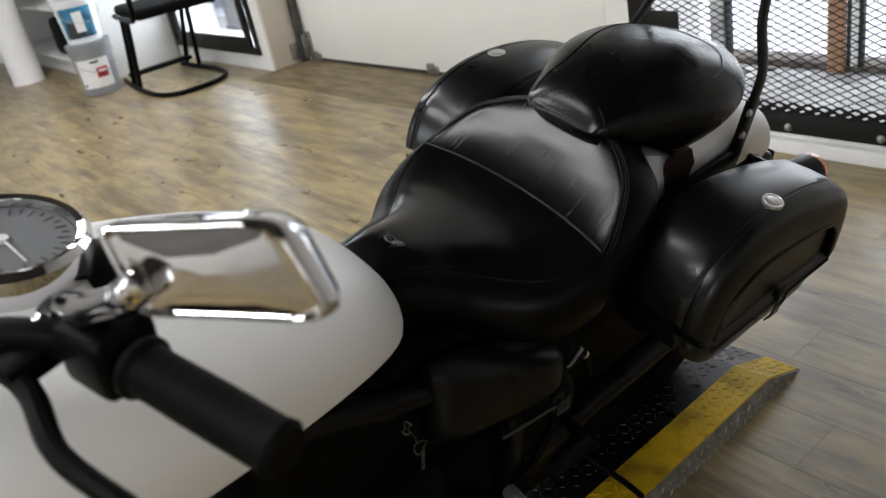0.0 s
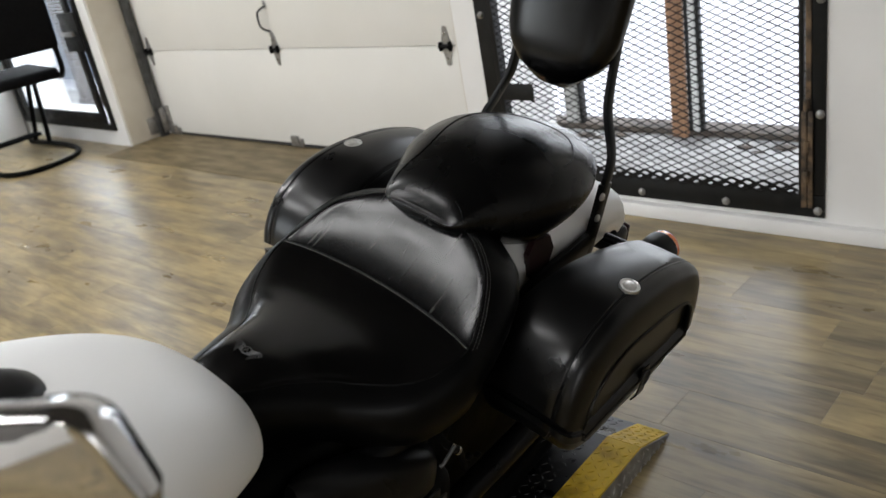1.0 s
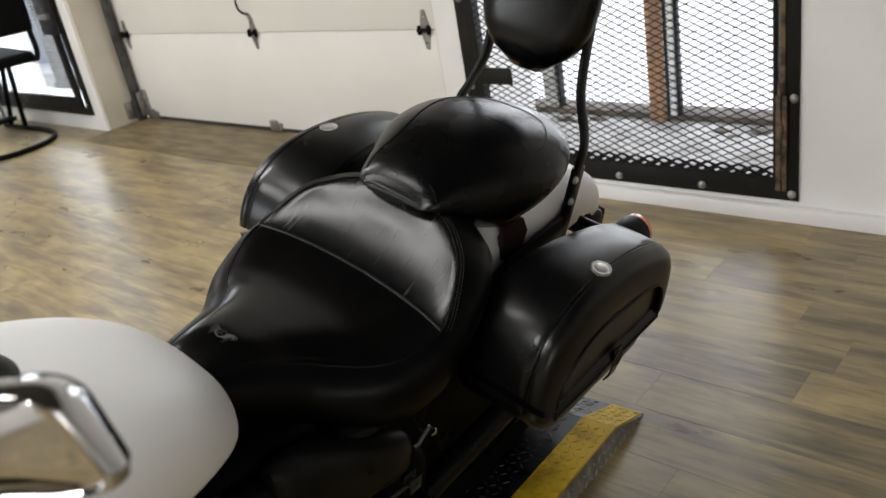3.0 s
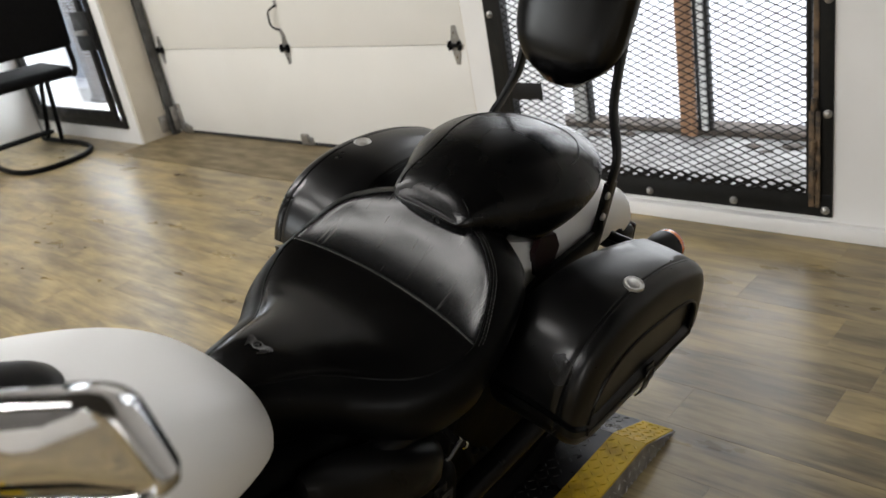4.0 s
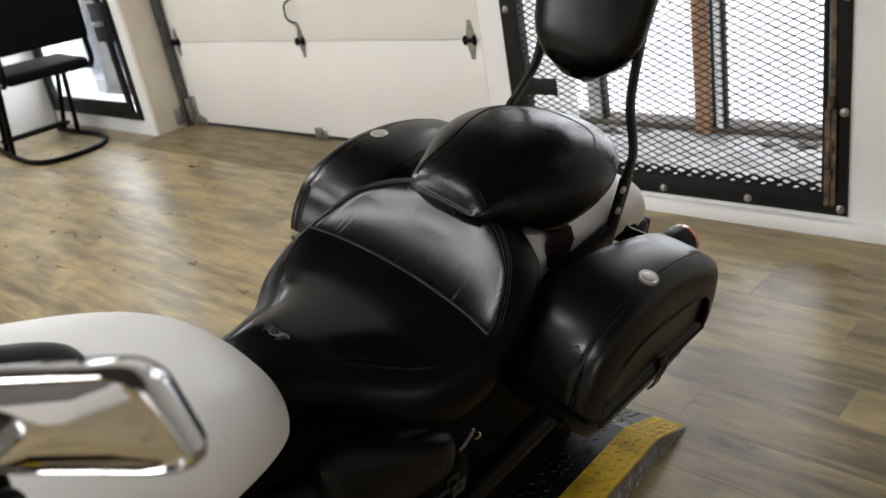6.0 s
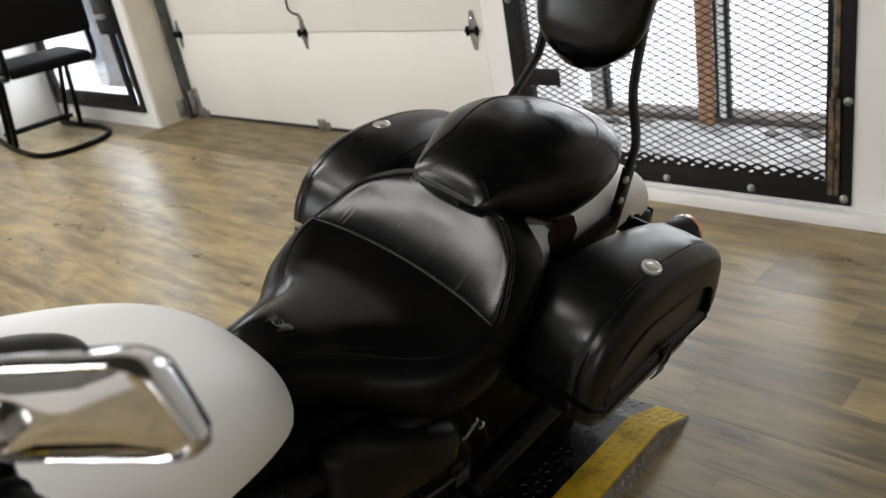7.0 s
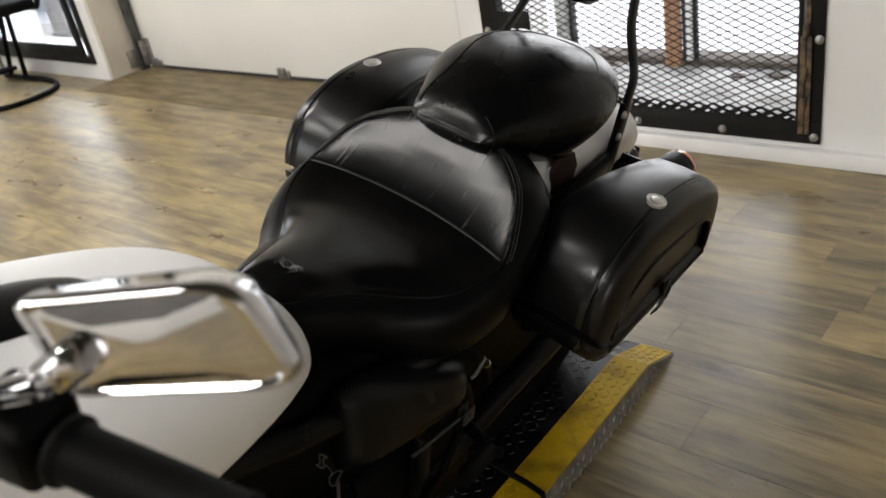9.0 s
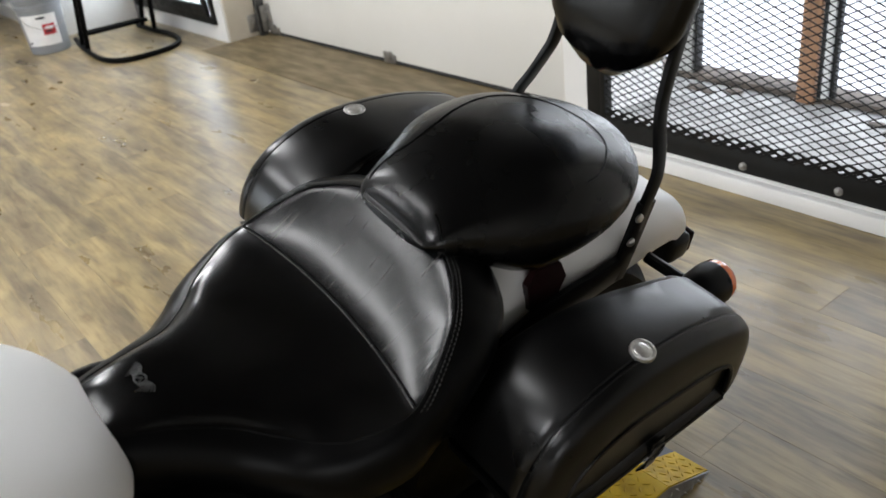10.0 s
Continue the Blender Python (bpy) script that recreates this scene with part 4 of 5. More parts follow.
def wheel(name, y, h, r, w):
    wh = new(name)
    wh.parent = bike
    wh.location = (0, y, h)
    m = pose(0, 0, 0, 0, 90, 0)
    bm = bmesh.new()
    lathe(bm, [(r - 0.09, -w * 0.42), (r - 0.06, -w / 2), (r - 0.02, -w * 0.46), (r, -w * 0.25), (r + 0.004, 0), (r, w * 0.25), (r - 0.02, w * 0.46), (r - 0.06, w / 2), (r - 0.09, w * 0.42), (r - 0.09, -w * 0.42)], m, 48)
    part("tyre", bm, BLACK_RUBBER, wh, "black rubber tyre")
    bm = bmesh.new()
    lathe(bm, [(r - 0.089, -w * 0.36), (r - 0.1, -w * 0.3), (r - 0.115, 0), (r - 0.1, w * 0.3), (r - 0.089, w * 0.36)], m, 48)
    lathe(bm, [(0.03, -w * 0.5), (0.035, -w * 0.3), (0.03, 0), (0.035, w * 0.3), (0.03, w * 0.5)], m, 20)
    for k in range(7):
        a = 2 * math.pi * k / 7
        tube(bm, [(0, 0.03 * math.cos(a), 0.03 * math.sin(a)), (0, (r - 0.11) * math.cos(a), (r - 0.11) * math.sin(a))], 0.013, 8)
    part("rim", bm, BLACK_METAL, wh, "black cast rim")
    return wh


wheel("rear_wheel", 1.10, 0.335, 0.315, 0.15)
wheel("front_wheel", -0.56, 0.335, 0.315, 0.11)

# dark reflector on the fender side, and struts
for s in (1, -1):
    bm = bmesh.new()
    pts = [(0.973, 0.752), (0.984, 0.772), (1.026, 0.765), (1.042, 0.735), (1.030, 0.700), (0.985, 0.705)]
    a = [bm.verts.new((s * 0.1215, y, h)) for y, h in pts]
    b = [bm.verts.new((s * 0.112, y, h)) for y, h in pts]
    bm.faces.new(a)
    bm.faces.new(b[::-1])
    for i in range(6):
        bm.faces.new((a[i], a[(i + 1) % 6], b[(i + 1) % 6], b[i]))
    part("side_reflector", bm, RED_DECAL, bike, "dark red side reflector")
    strut = new("fender_strut")
    strut.parent = bike
    bm = bmesh.new()
    tube(bm, [(s * 0.123, 0.93, 0.655), (s * 0.124, 1.0, 0.686), (s * 0.124, 1.10, 0.690), (s * 0.123, 1.16, 0.695)], 0.01, 10, flat=(0.046, 0.012))
    part("bar", bm, GLOSS_BLACK, strut)
    bm = bmesh.new()
    tube(bm, spline([(s * 0.124, 1.146, 0.675), (s * 0.1245, 1.158, 0.73), (s * 0.125, 1.170, 0.797)], 4), 0.01, 12, flat=(0.032, 0.010))
    part("side_plate", bm, GLOSS_BLACK, strut)
    for y, h in ((1.164, 0.745), (1.168, 0.783)):
        bm = bmesh.new()
        lathe(bm, [(0.0066, 0), (0.0063, 0.003), (0.004, 0.005), (0, 0.0053)], pose(s * 0.1315, y - 0.017, h, 0, 90 * s, 0), 10)
        part("screw", bm, NICKEL, strut, "bright steel screw")

# sissy bar with its pad
sissy = new("sissy_bar")
sissy.parent = bike
for s in (1, -1):
    bm = bmesh.new()
    tube(bm, spline([(s * 0.1265, 1.158, 0.755), (s * 0.1265, 1.167, 0.800), (s * 0.125, 1.176, 0.832), (s * 0.116, 1.184, 0.856), (s * 0.100, 1.190, 0.895), (s * 0.092, 1.196, 0.925), (s * 0.088, 1.203, 0.99), (s * 0.086, 1.215, 1.10)], 4), 0.008, 12, flat=(0.020, 0.0095))
    part("upright", bm, GLOSS_BLACK, sissy)
PAD = []
for k in range(13):
    t = k / 12
    h = 0.925 + 0.30 * t
    w = 0.102 * (1 - abs(2 * t - 1) ** 5 * 0.55) * (0.94 + 0.1 * t)
    d = 0.034 * (1 - abs(2 * t - 1) ** 6 * 0.75)
    y = 1.176 + 0.05 * t + 0.02 * (t - 0.5) ** 2
    PAD.append([Vector((w * math.copysign(abs(math.cos(a)) ** 0.5, math.cos(a)), y + d * math.copysign(abs(math.sin(a)) ** 0.75, math.sin(a)), h + 0.016 * (math.cos(a) ** 2) * (1 - 2 * t if t < 0.5 else 0) )) for a in [2 * math.pi * j / 40 for j in range(40)]])
bm = bmesh.new()
skin(bm, PAD)
part("back_pad", bm, LEATHER, sissy, "padded black leather backrest", smooth=60)


# saddlebags
def saddlebag(s):
    bag = new("saddlebag")
    bag.parent = bike
    tagged(bag, "black leather saddlebag with a stitched lid and chrome concho")
    prof = spline([(1.192, 0.575), (1.200, 0.62), (1.197, 0.672), (1.178, 0.708), (1.13, 0.735), (1.06, 0.752), (0.98, 0.758), (0.92, 0.748), (0.873, 0.722), (0.846, 0.68), (0.838, 0.63), (0.850, 0.58), (0.89, 0.546), (0.97, 0.536), (1.08, 0.536), (1.16, 0.545)], 4)
    c = Vector((0, 1.02, 0.64))

    def inner_edge(y):
        return 0.026 * max(0, min(1, (y - 0.89) / 0.2))

    def ring(x, inset, lift=0.0, tilt=0.0):
        out = []
        for p in prof:
            y, h = p.x, p.y
            d = Vector((0, y - c.y, h - c.z))
            q = d * (1 - inset / d.length)
            low = max(0, (0.66 - h) / 0.12)
            out.append(Vector((s * (x - tilt * low + (inner_edge(y) if x < 0.18 else 0)), c.y + q.y, c.z + q.z + lift)))
        return out

    prof = [Vector((p[0], p[1], 0)) for p in prof]
    bm = bmesh.new()
    skin(bm, [ring(0.150, 0.02, -0.012), ring(0.154, 0.004, -0.008), ring(0.165, 0.0, -0.004), ring(0.21, -0.002, 0.002), ring(0.26, -0.002, 0.002, 0.002), ring(0.283, 0.0, -0.002, 0.003), ring(0.294, 0.007, -0.006, 0.004), ring(0.299, 0.018, -0.010, 0.005), ring(0.302, 0.04, -0.012, 0.005), ring(0.303, 0.07, -0.012, 0.004)])
    part("body", bm, BAG_LEATHER, bag, smooth=50)
    # lid: wraps rear edge, top and front, with a flap over the outer side
    lidp = sorted([p for p in prof if p.y > 0.612], key=lambda p: math.atan2(p.y - c.z, p.x - c.y))

    def lring(x, grow, lift):
        out = []
        for p in lidp:
            d = Vector((0, p.x - c.y, p.y - c.z))
            q = d * (1 + (grow + 0.008 * max(0, min(1, (p.x - 1.13) / 0.06))) / d.length)
            out.append(Vector((s * (x + (inner_edge(p.x) if x < 0.18 else 0)), c.y + q.y, c.z + q.z + lift)))
        return out

    outer = [lring(0.160, 0.004, -0.005), lring(0.163, 0.009, -0.001), lring(0.172, 0.011, 0.001), lring(0.20, 0.0115, 0.003), lring(0.235, 0.012, 0.0045), lring(0.264, 0.012, 0.0035), lring(0.2745, 0.0118, 0.0022), lring(0.2765, 0.0104, 0.0012), lring(0.2785, 0.0116, 0.0016),
             lring(0.288, 0.0112, 0.0002), lring(0.296, 0.009, -0.003), lring(0.3015, 0.004, -0.008), lring(0.305, -0.004, -0.014), lring(0.3075, -0.014, -0.019), lring(0.3085, -0.022, -0.023), lring(0.308, -0.030, -0.026)]
    inner = [lring(0.304, -0.030, -0.026), lring(0.302, -0.012, -0.018), lring(0.296, -0.002, -0.010), lring(0.28, 0.005, -0.002), lring(0.23, 0.006, 0.001), lring(0.160, 0.001, -0.007)]
    bm = bmesh.new()
    rows = [[bm.verts.new(p) for p in r] for r in outer + inner]
    n = len(rows[0])
    for i in range(len(rows)):
        a, b = rows[i], rows[(i + 1) % len(rows)]
        for k in range(n - 1):
            bm.faces.new((a[k], a[k + 1], b[k + 1], b[k]))
    for k in (0, n - 1):
        bm.faces.new([r[k] for r in rows])
    lid = part("lid", bm, BAG_LEATHER, bag, "stitched leather lid", smooth=40)
    bm = bmesh.new()
    tube(bm, lring(0.3085, -0.030, -0.026), 0.0028, 6)
    tube(bm, lring(0.1605, 0.005, -0.003), 0.0022, 6)
    part("edge_binding", bm, BAG_LEATHER, lid)
    part("lid_thread", stitches(spline(lring(0.2815, 0.0116, 0.0006), 2), 0.0052, 0.0032, 0.0005, 0.0004), BLACK_THREAD, lid)
    # concho
    bm = bmesh.new()
    lathe(bm, [(0.0152, -0.003), (0.0152, 0.0022), (0.0148, 0.0032), (0.014, 0.0036), (0.0135, 0.0030), (0.0105, 0.0026), (0.0095, 0.0034), (0.006, 0.0040), (0, 0.0043)], pose(s * (0.274 if s > 0 else 0.262), 0.998, 0.7722 if s > 0 else 0.7705, 0, s * (7 if s > 0 else 3), 0), 24)
    part("concho", bm, NICKEL, lid, "round chrome concho")
    for m in (pose(s * 0.225, 1.035, 0.7685),) if s < 0 else (pose(s * 0.184, 0.893, 0.7445, -32, 0, 0),):
        bm = bmesh.new()
        lathe(bm, [(0.0042, -0.002), (0.0042, 0.0010), (0.0028, 0.0022), (0, 0.0025)], m, 12)
        part("rivet", bm, STEEL if s < 0 else BLACK_METAL, lid)
    # pull strap and buckle ring on the outer face
    st = new("strap")
    st.parent = bag
    bm = bmesh.new()
    tube(bm, [(s * 0.3085, 1.043, 0.615), (s * 0.3095, 1.043, 0.60), (s * 0.3095, 1.043, 0.585), (s * 0.307, 1.043, 0.560), (s * 0.300, 1.043, 0.548)], 0.01, 12, flat=(0.022, 0.003))
    part("leather_strip", bm, BAG_LEATHER, st)
    bm = bmesh.new()
    tube(bm, [(s * 0.3118, 1.043 + 0.012 * math.cos(t), 0.595 + 0.013 * math.sin(t)) for t in [2 * math.pi * k / 20 for k in range(20)]], 0.0015, 6, closed=True)
    part("buckle", bm, TRACK, st)
    return bag


saddlebag(1).location = (0.0, 0.0, -0.010)
left_bag = saddlebag(-1)
left_bag.matrix_local = Matrix.Translation((0.0, -0.057, 0.018)) @ Matrix.Diagonal((1.0, 1.05, 1.0, 1.0))

# turn signals
for s in (1, -1):
    sig = new("turn_signal")
    sig.parent = bike
    m = aim((s * 0.195, 1.225, 0.652), (s * 0.197, 1.40, 0.645))
    bm = bmesh.new()
    lathe(bm, [(0.0, -0.012), (0.014, -0.010), (0.024, 0.002), (0.030, 0.022), (0.032, 0.045), (0.032, 0.056)], m, 24)
    tube(bm, [(s * 0.19, 1.25, 0.65), (s * 0.15, 1.25, 0.648), (s * 0.105, 1.245, 0.65)], 0.009, 10)
    part("housing", bm, GLOSS_BLACK, sig)
    bm = bmesh.new()
    lathe(bm, [(0.0315, 0.0563), (0.031, 0.066), (0.024, 0.076), (0.012, 0.081), (0, 0.082)], m, 24)
    part("lens", bm, ORANGE_LENS, sig, "orange lens")
bm = bmesh.new()
box(bm, (-0.04, 1.435, 0.475), (0.04, 1.495, 0.53), 0.015, segments=3)
tl = part("tail_light", bm, GLOSS_BLACK, bike)
bm = bmesh.new()
box(bm, (-0.034, 1.4955, 0.48), (0.034, 1.507, 0.524), 0.005)
part("lens", bm, RED_DECAL, tl, "red lens")

# tank
TANK_W = [(-0.28, 0.06), (-0.2, 0.115), (-0.1, 0.150), (0.05, 0.168), (0.15, 0.172), (0.25, 0.170), (0.33, 0.162), (0.40, 0.150), (0.45, 0.133), (0.48, 0.114), (0.50, 0.085), (0.512, 0.053), (0.518, 0.030), (0.521, 0.014), (0.522, 0.002)]
TANK_TOP = [(-0.28, 0.87), (-0.2, 0.915), (-0.1, 0.94), (0.1, 0.938), (0.2, 0.918), (0.3, 0.886), (0.38, 0.853), (0.44, 0.819), (0.48, 0.786), (0.505, 0.757), (0.518, 0.736), (0.521, 0.728), (0.522, 0.7235)]
TANK_LOW = [(-0.28, 0.72), (-0.1, 0.68), (0.1, 0.67), (0.3, 0.685), (0.40, 0.695), (0.46, 0.697), (0.50, 0.70), (0.518, 0.711), (0.521, 0.7175), (0.522, 0.7225)]
rings = []
ys = [-0.28, -0.27, -0.24, -0.2, -0.15, -0.1, -0.05, 0, 0.05, 0.1, 0.15, 0.2, 0.25, 0.29, 0.33, 0.36, 0.385, 0.41, 0.43, 0.45, 0.465, 0.48, 0.49, 0.50, 0.506, 0.511, 0.515, 0.518, 0.5195, 0.521, 0.5217, 0.522]


for y in ys:
    w, t, b = curve_at(TANK_W, y), curve_at(TANK_TOP, y), curve_at(TANK_LOW, y)
    mid = b + (t - b) * 0.42
    ring = []
    for j in range(40):
        a = 2 * math.pi * j / 40
        cx, cz = math.cos(a), math.sin(a)
        x = w * math.copysign(abs(cx) ** 0.75, cx)
        z = mid + (t - mid) * abs(cz) ** 1.05 if cz > 0 else mid - (mid - b) * abs(cz) ** 0.6
        ring.append(Vector((x, y, z)))
    rings.append(ring)
bm = bmesh.new()
skin(bm, rings)
tank = part("fuel_tank", bm, PAINT, bike, "glossy white teardrop fuel tank", smooth=70)

# speedometer on the tank
gm = Matrix.Translation((-0.03, 0.138, 0.948)) @ pose(0, 0, 0, -10, 0, 0)
gauge = new("speedometer")
gauge.parent = bike
gauge.matrix_local = gm
bm = bmesh.new()
lathe(bm, [(0.075, -0.02), (0.078, 0.0), (0.076, 0.012), (0.070, 0.018), (0.064, 0.016), (0.0625, 0.010), (0.0622, 0.002)], Matrix(), 40)
part("bezel", bm, CHROME, gauge, "chrome bezel")
bm = bmesh.new()
lathe(bm, [(0.0615, 0.004), (0.0615, 0.0075), (0, 0.0076)], Matrix(), 40)
part("dial", bm, DIAL, gauge, "grey dial face")
bm = bmesh.new()
for k in range(25):
    a = radians(-130 + 260 * k / 24)
    r0 = 0.050 if k % 2 else 0.046
    box(bm, (-0.0007, r0, 0.0078), (0.0007, 0.057, 0.0084), 0, pose(0, 0, 0, 0, 0, math.degrees(a)))
part("scale_mark", bm, LABEL_DARK, gauge)
bm = bmesh.new()
box(bm, (-0.0012, -0.01, 0.010), (0.0012, 0.045, 0.0112), 0.0003, pose(0, 0, 0, 0, 0, -83))
lathe(bm, [(0.006, 0.0078), (0.006, 0.012), (0, 0.0125)], Matrix(), 12)
part("needle", bm, LABEL_WHITE, gauge)
rings = []
for k in range(15):
    y = 0.185 + 0.14 * k / 14
    w = 0.046 * math.sqrt(max(0.0, 1 - max(0, (y - 0.25) / 0.0765) ** 2)) + 0.0008
    t = curve_at(TANK_TOP, y)
    rings.append([Vector((w * math.cos(a), y, t - 0.012 + (0.018 * min(1, w / 0.03)) * abs(math.sin(a)) ** 0.7 * (1 if math.sin(a) > 0 else -0.3))) for a in [2 * math.pi * j / 24 for j in range(24)]])
bm = bmesh.new()
skin(bm, rings)
part("tank_console", bm, GLOSS_BLACK, bike, "gloss black console on the tank", smooth=50)

# handlebar, left side: bar, grip, switch box, lever, mirror
bar = new("handlebar")
bar.parent = bike
GI, GO = Vector((0.285, 0.143, 1.045)), Vector((0.408, 0.178, 1.045))
ax = (GO - GI).normalized()
bm = bmesh.new()
for s in (1, -1):
    tube(bm, spline([(0, -0.10, 1.0), (s * 0.06, -0.10, 1.01), (s * 0.14, -0.03, 1.05), (s * 0.22, 0.09, 1.055), (s * 0.285, 0.143, 1.045), (s * 0.40, 0.176, 1.045)], 5), 0.0125, 12)
part("tube", bm, BLACK_METAL, bar)
bm = bmesh.new()
tube(bm, [GI + ax * k for k in (0.0, 0.004, 0.008, 0.012, 0.02, 0.05, 0.08, 0.11, 0.118, 0.122)], [0.016, 0.021, 0.021, 0.0175, 0.0172, 0.0175, 0.0175, 0.0172, 0.0185, 0.015], 20)
part("grip", bm, BLACK_RUBBER, bar, "black rubber grip")
bm = bmesh.new()
tube(bm, [Vector((-v.x, v.y, v.z)) for v in [GI + ax * k for k in (0.0, 0.004, 0.008, 0.012, 0.02, 0.05, 0.08, 0.11, 0.118, 0.122)]], [0.016, 0.021, 0.021, 0.0175, 0.0172, 0.0175, 0.0175, 0.0172, 0.0185, 0.015], 20)
part("grip", bm, BLACK_RUBBER, bar, "black rubber grip")
bm = bmesh.new()
sw = GI - ax * 0.026
box(bm, (-0.024, -0.022, -0.024), (0.024, 0.024, 0.024), 0.008, Matrix.Translation(sw) @ ax.to_track_quat("X", "Z").to_matrix().to_4x4(), 3)
swb = part("switch_box", bm, BLACK_METAL, bar)
bm = bmesh.new()
box(bm, (-0.008, 0.020, 0.004), (0.008, 0.029, 0.014), 0.003, Matrix.Translation(sw) @ ax.to_track_quat("X", "Z").to_matrix().to_4x4())
part("button", bm, STEEL, swb)
perch = GI - ax * 0.062
bm = bmesh.new()
lathe(bm, [(0.019, -0.014), (0.021, -0.010), (0.021, 0.010), (0.019, 0.014)], aim(perch, perch + ax), 20)
box(bm, (-0.016, -0.055, -0.010), (0.016, -0.012, 0.010), 0.006, Matrix.Translation(perch) @ ax.to_track_quat("X", "Z").to_matrix().to_4x4(), 2)
pr = part("lever_perch", bm, BLACK_METAL, bar)
bm = bmesh.new()
lathe(bm, [(0.007, 0), (0.007, 0.004), (0.003, 0.006), (0, 0.0062)], Matrix.Translation(perch + Vector((0.0, -0.045, 0.010))), 12)
lathe(bm, [(0.006, 0), (0.006, 0.004), (0.003, 0.006), (0, 0.0062)], Matrix.Translation(perch + Vector((0.004, -0.016, 0.0155))), 12)
part("screw", bm, CHROME, pr)
bm = bmesh.new()
lev = spline([perch + Vector((0.0, -0.045, 0)), GI + Vector((-0.02, -0.058, -0.004)), GI + Vector((0.03, -0.062, -0.008)), GI + Vector((0.09, -0.045, -0.012)), GI + Vector((0.14, -0.030, -0.014))], 6)
tube(bm, lev, [0.009 - 0.003 * k / (len(lev) - 1) for k in range(len(lev))][:-2] + [0.008, 0.006], 10)
part("clutch_lever", bm, BLACK_METAL, bar, "black clutch lever")

# mirror seen from its chrome back
mir = new("mirror")
mir.parent = bike
TLc, TRc, BRc, BLc = Vector((0.252, 0.153, 1.126)), Vector((0.346, 0.222, 1.153)), Vector((0.387, 0.227, 1.098)), Vector((0.283, 0.155, 1.078))
NEAR = Vector((0.677, 0.051, 1.422))
TLc, TRc, BRc, BLc = [NEAR + (p - NEAR) * 0.945 for p in (TLc, TRc, BRc, BLc)]
cen = (TLc + TRc + BRc + BLc) / 4
nv = (TRc - TLc).cross(BLc - TLc).normalized()
if nv.y > 0:
    nv = -nv


mup = ((TLc + TRc) - (BLc + BRc)).normalized()
mright = mup.cross(nv)
if mright.dot(TRc - TLc) < 0:
    mright = -mright


def quad_ring(scale, lift, rounding=0.24, n=8, slant=0.0, twist=0.0, sink=0.0):
    """The rounded outline of the housing, scaled about its middle and lifted towards the front."""
    cs = [cen + (p - cen) * scale for p in (TLc, TRc, BRc, BLc)]
    out = []
    for i in range(4):
        p, a, b = cs[i], cs[i - 1], cs[(i + 1) % 4]
        r = rounding * (0.35 if i in (0, 3) else 1.0)
        u, w = p + (a - p) * r, p + (b - p) * r
        for k in range(n + 1):
            t = k / n
            q = u * (1 - t) ** 2 + p * 2 * t * (1 - t) + w * t * t
            d = q - cen
            out.append(q - mup * sink + nv * (lift + slant * d.dot(mup) + twist * d.dot(mup) * d.dot(mright)))
    return out


bm = bmesh.new()
TW = dict(slant=0.06, twist=1.1)
skin(bm, [quad_ring(0.90, -0.020), quad_ring(0.985, -0.019), quad_ring(1.015, -0.014), quad_ring(1.025, -0.008, slant=0.05, twist=1.2), quad_ring(1.022, -0.003, **TW), quad_ring(1.008, 0.0010, **TW), quad_ring(0.985, 0.0030, **TW), quad_ring(0.955, 0.0038, **TW), quad_ring(0.925, 0.0034, **TW), quad_ring(0.905, 0.0020, **TW), quad_ring(0.895, 0.0012, **TW),
          *[quad_ring(k / 10 * 0.88 + 0.005, 0.0010 + 0.0040 * (1 - (k / 10) ** 2), **TW) for k in range(10, -1, -1)]])
part("housing", bm, CHROME, mir, "chrome mirror housing", smooth=35)
bm = bmesh.new()
skin(bm, [quad_ring(0.90, -0.0245), quad_ring(0.955, -0.0235), quad_ring(0.965, -0.0200), quad_ring(0.93, -0.0195)])
part("rim_gasket", bm, BLACK_RUBBER, mir, "black rubber rim")
bm = bmesh.new()
skin(bm, [quad_ring(0.9, -0.0265), quad_ring(0.9, -0.0245)])
part("mirror_glass", bm, CHROME, mir)
st0 = (BLc * 0.62 + TLc * 0.38) + (BRc - BLc) * 0.10
bm = bmesh.new()
tube(bm, spline([st0 + nv * 0.006, st0 + Vector((-0.008, -0.012, -0.012)), perch + Vector((0.03, 0.004, 0.030)), perch + Vector((0.004, 0.0, 0.018))], 5), [0.011] * 3 + [0.0095] * 13, 14)
lathe(bm, [(0, -0.016), (0.006, -0.0157), (0.0092, -0.0145), (0.0105, -0.012), (0.0108, -0.008), (0.0108, 0.016), (0.009, 0.020)], aim(st0 + nv * 0.006, st0 + Vector((-0.012, -0.014, -0.016))), 16)
part("stalk", bm, CHROME, mir, "chrome mirror stalk")

# fork, front fender and headlight
bm = bmesh.new()
for s in (1, -1):
    tube(bm, [(s * 0.10, -0.12, 0.98), (s * 0.10, -0.56, 0.335)], 0.026, 14)
part("fork", bm, BLACK_METAL, bike)
bm = bmesh.new()
lathe(bm, [(0.02, -0.16), (0.07, -0.13), (0.095, -0.06), (0.1, 0.0), (0.096, 0.012), (0.0, 0.02)], aim((0, -0.30, 0.88), (0, -0.6, 0.86)), 28)
part("headlight", bm, CHROME, bike, "chrome headlight")
WC = Vector((0, -0.56, 0.335))
part("front_fender", arch(0.365, 0.075, 0.07, 30, 150), PAINT, bike, "white painted front fender", smooth=50)

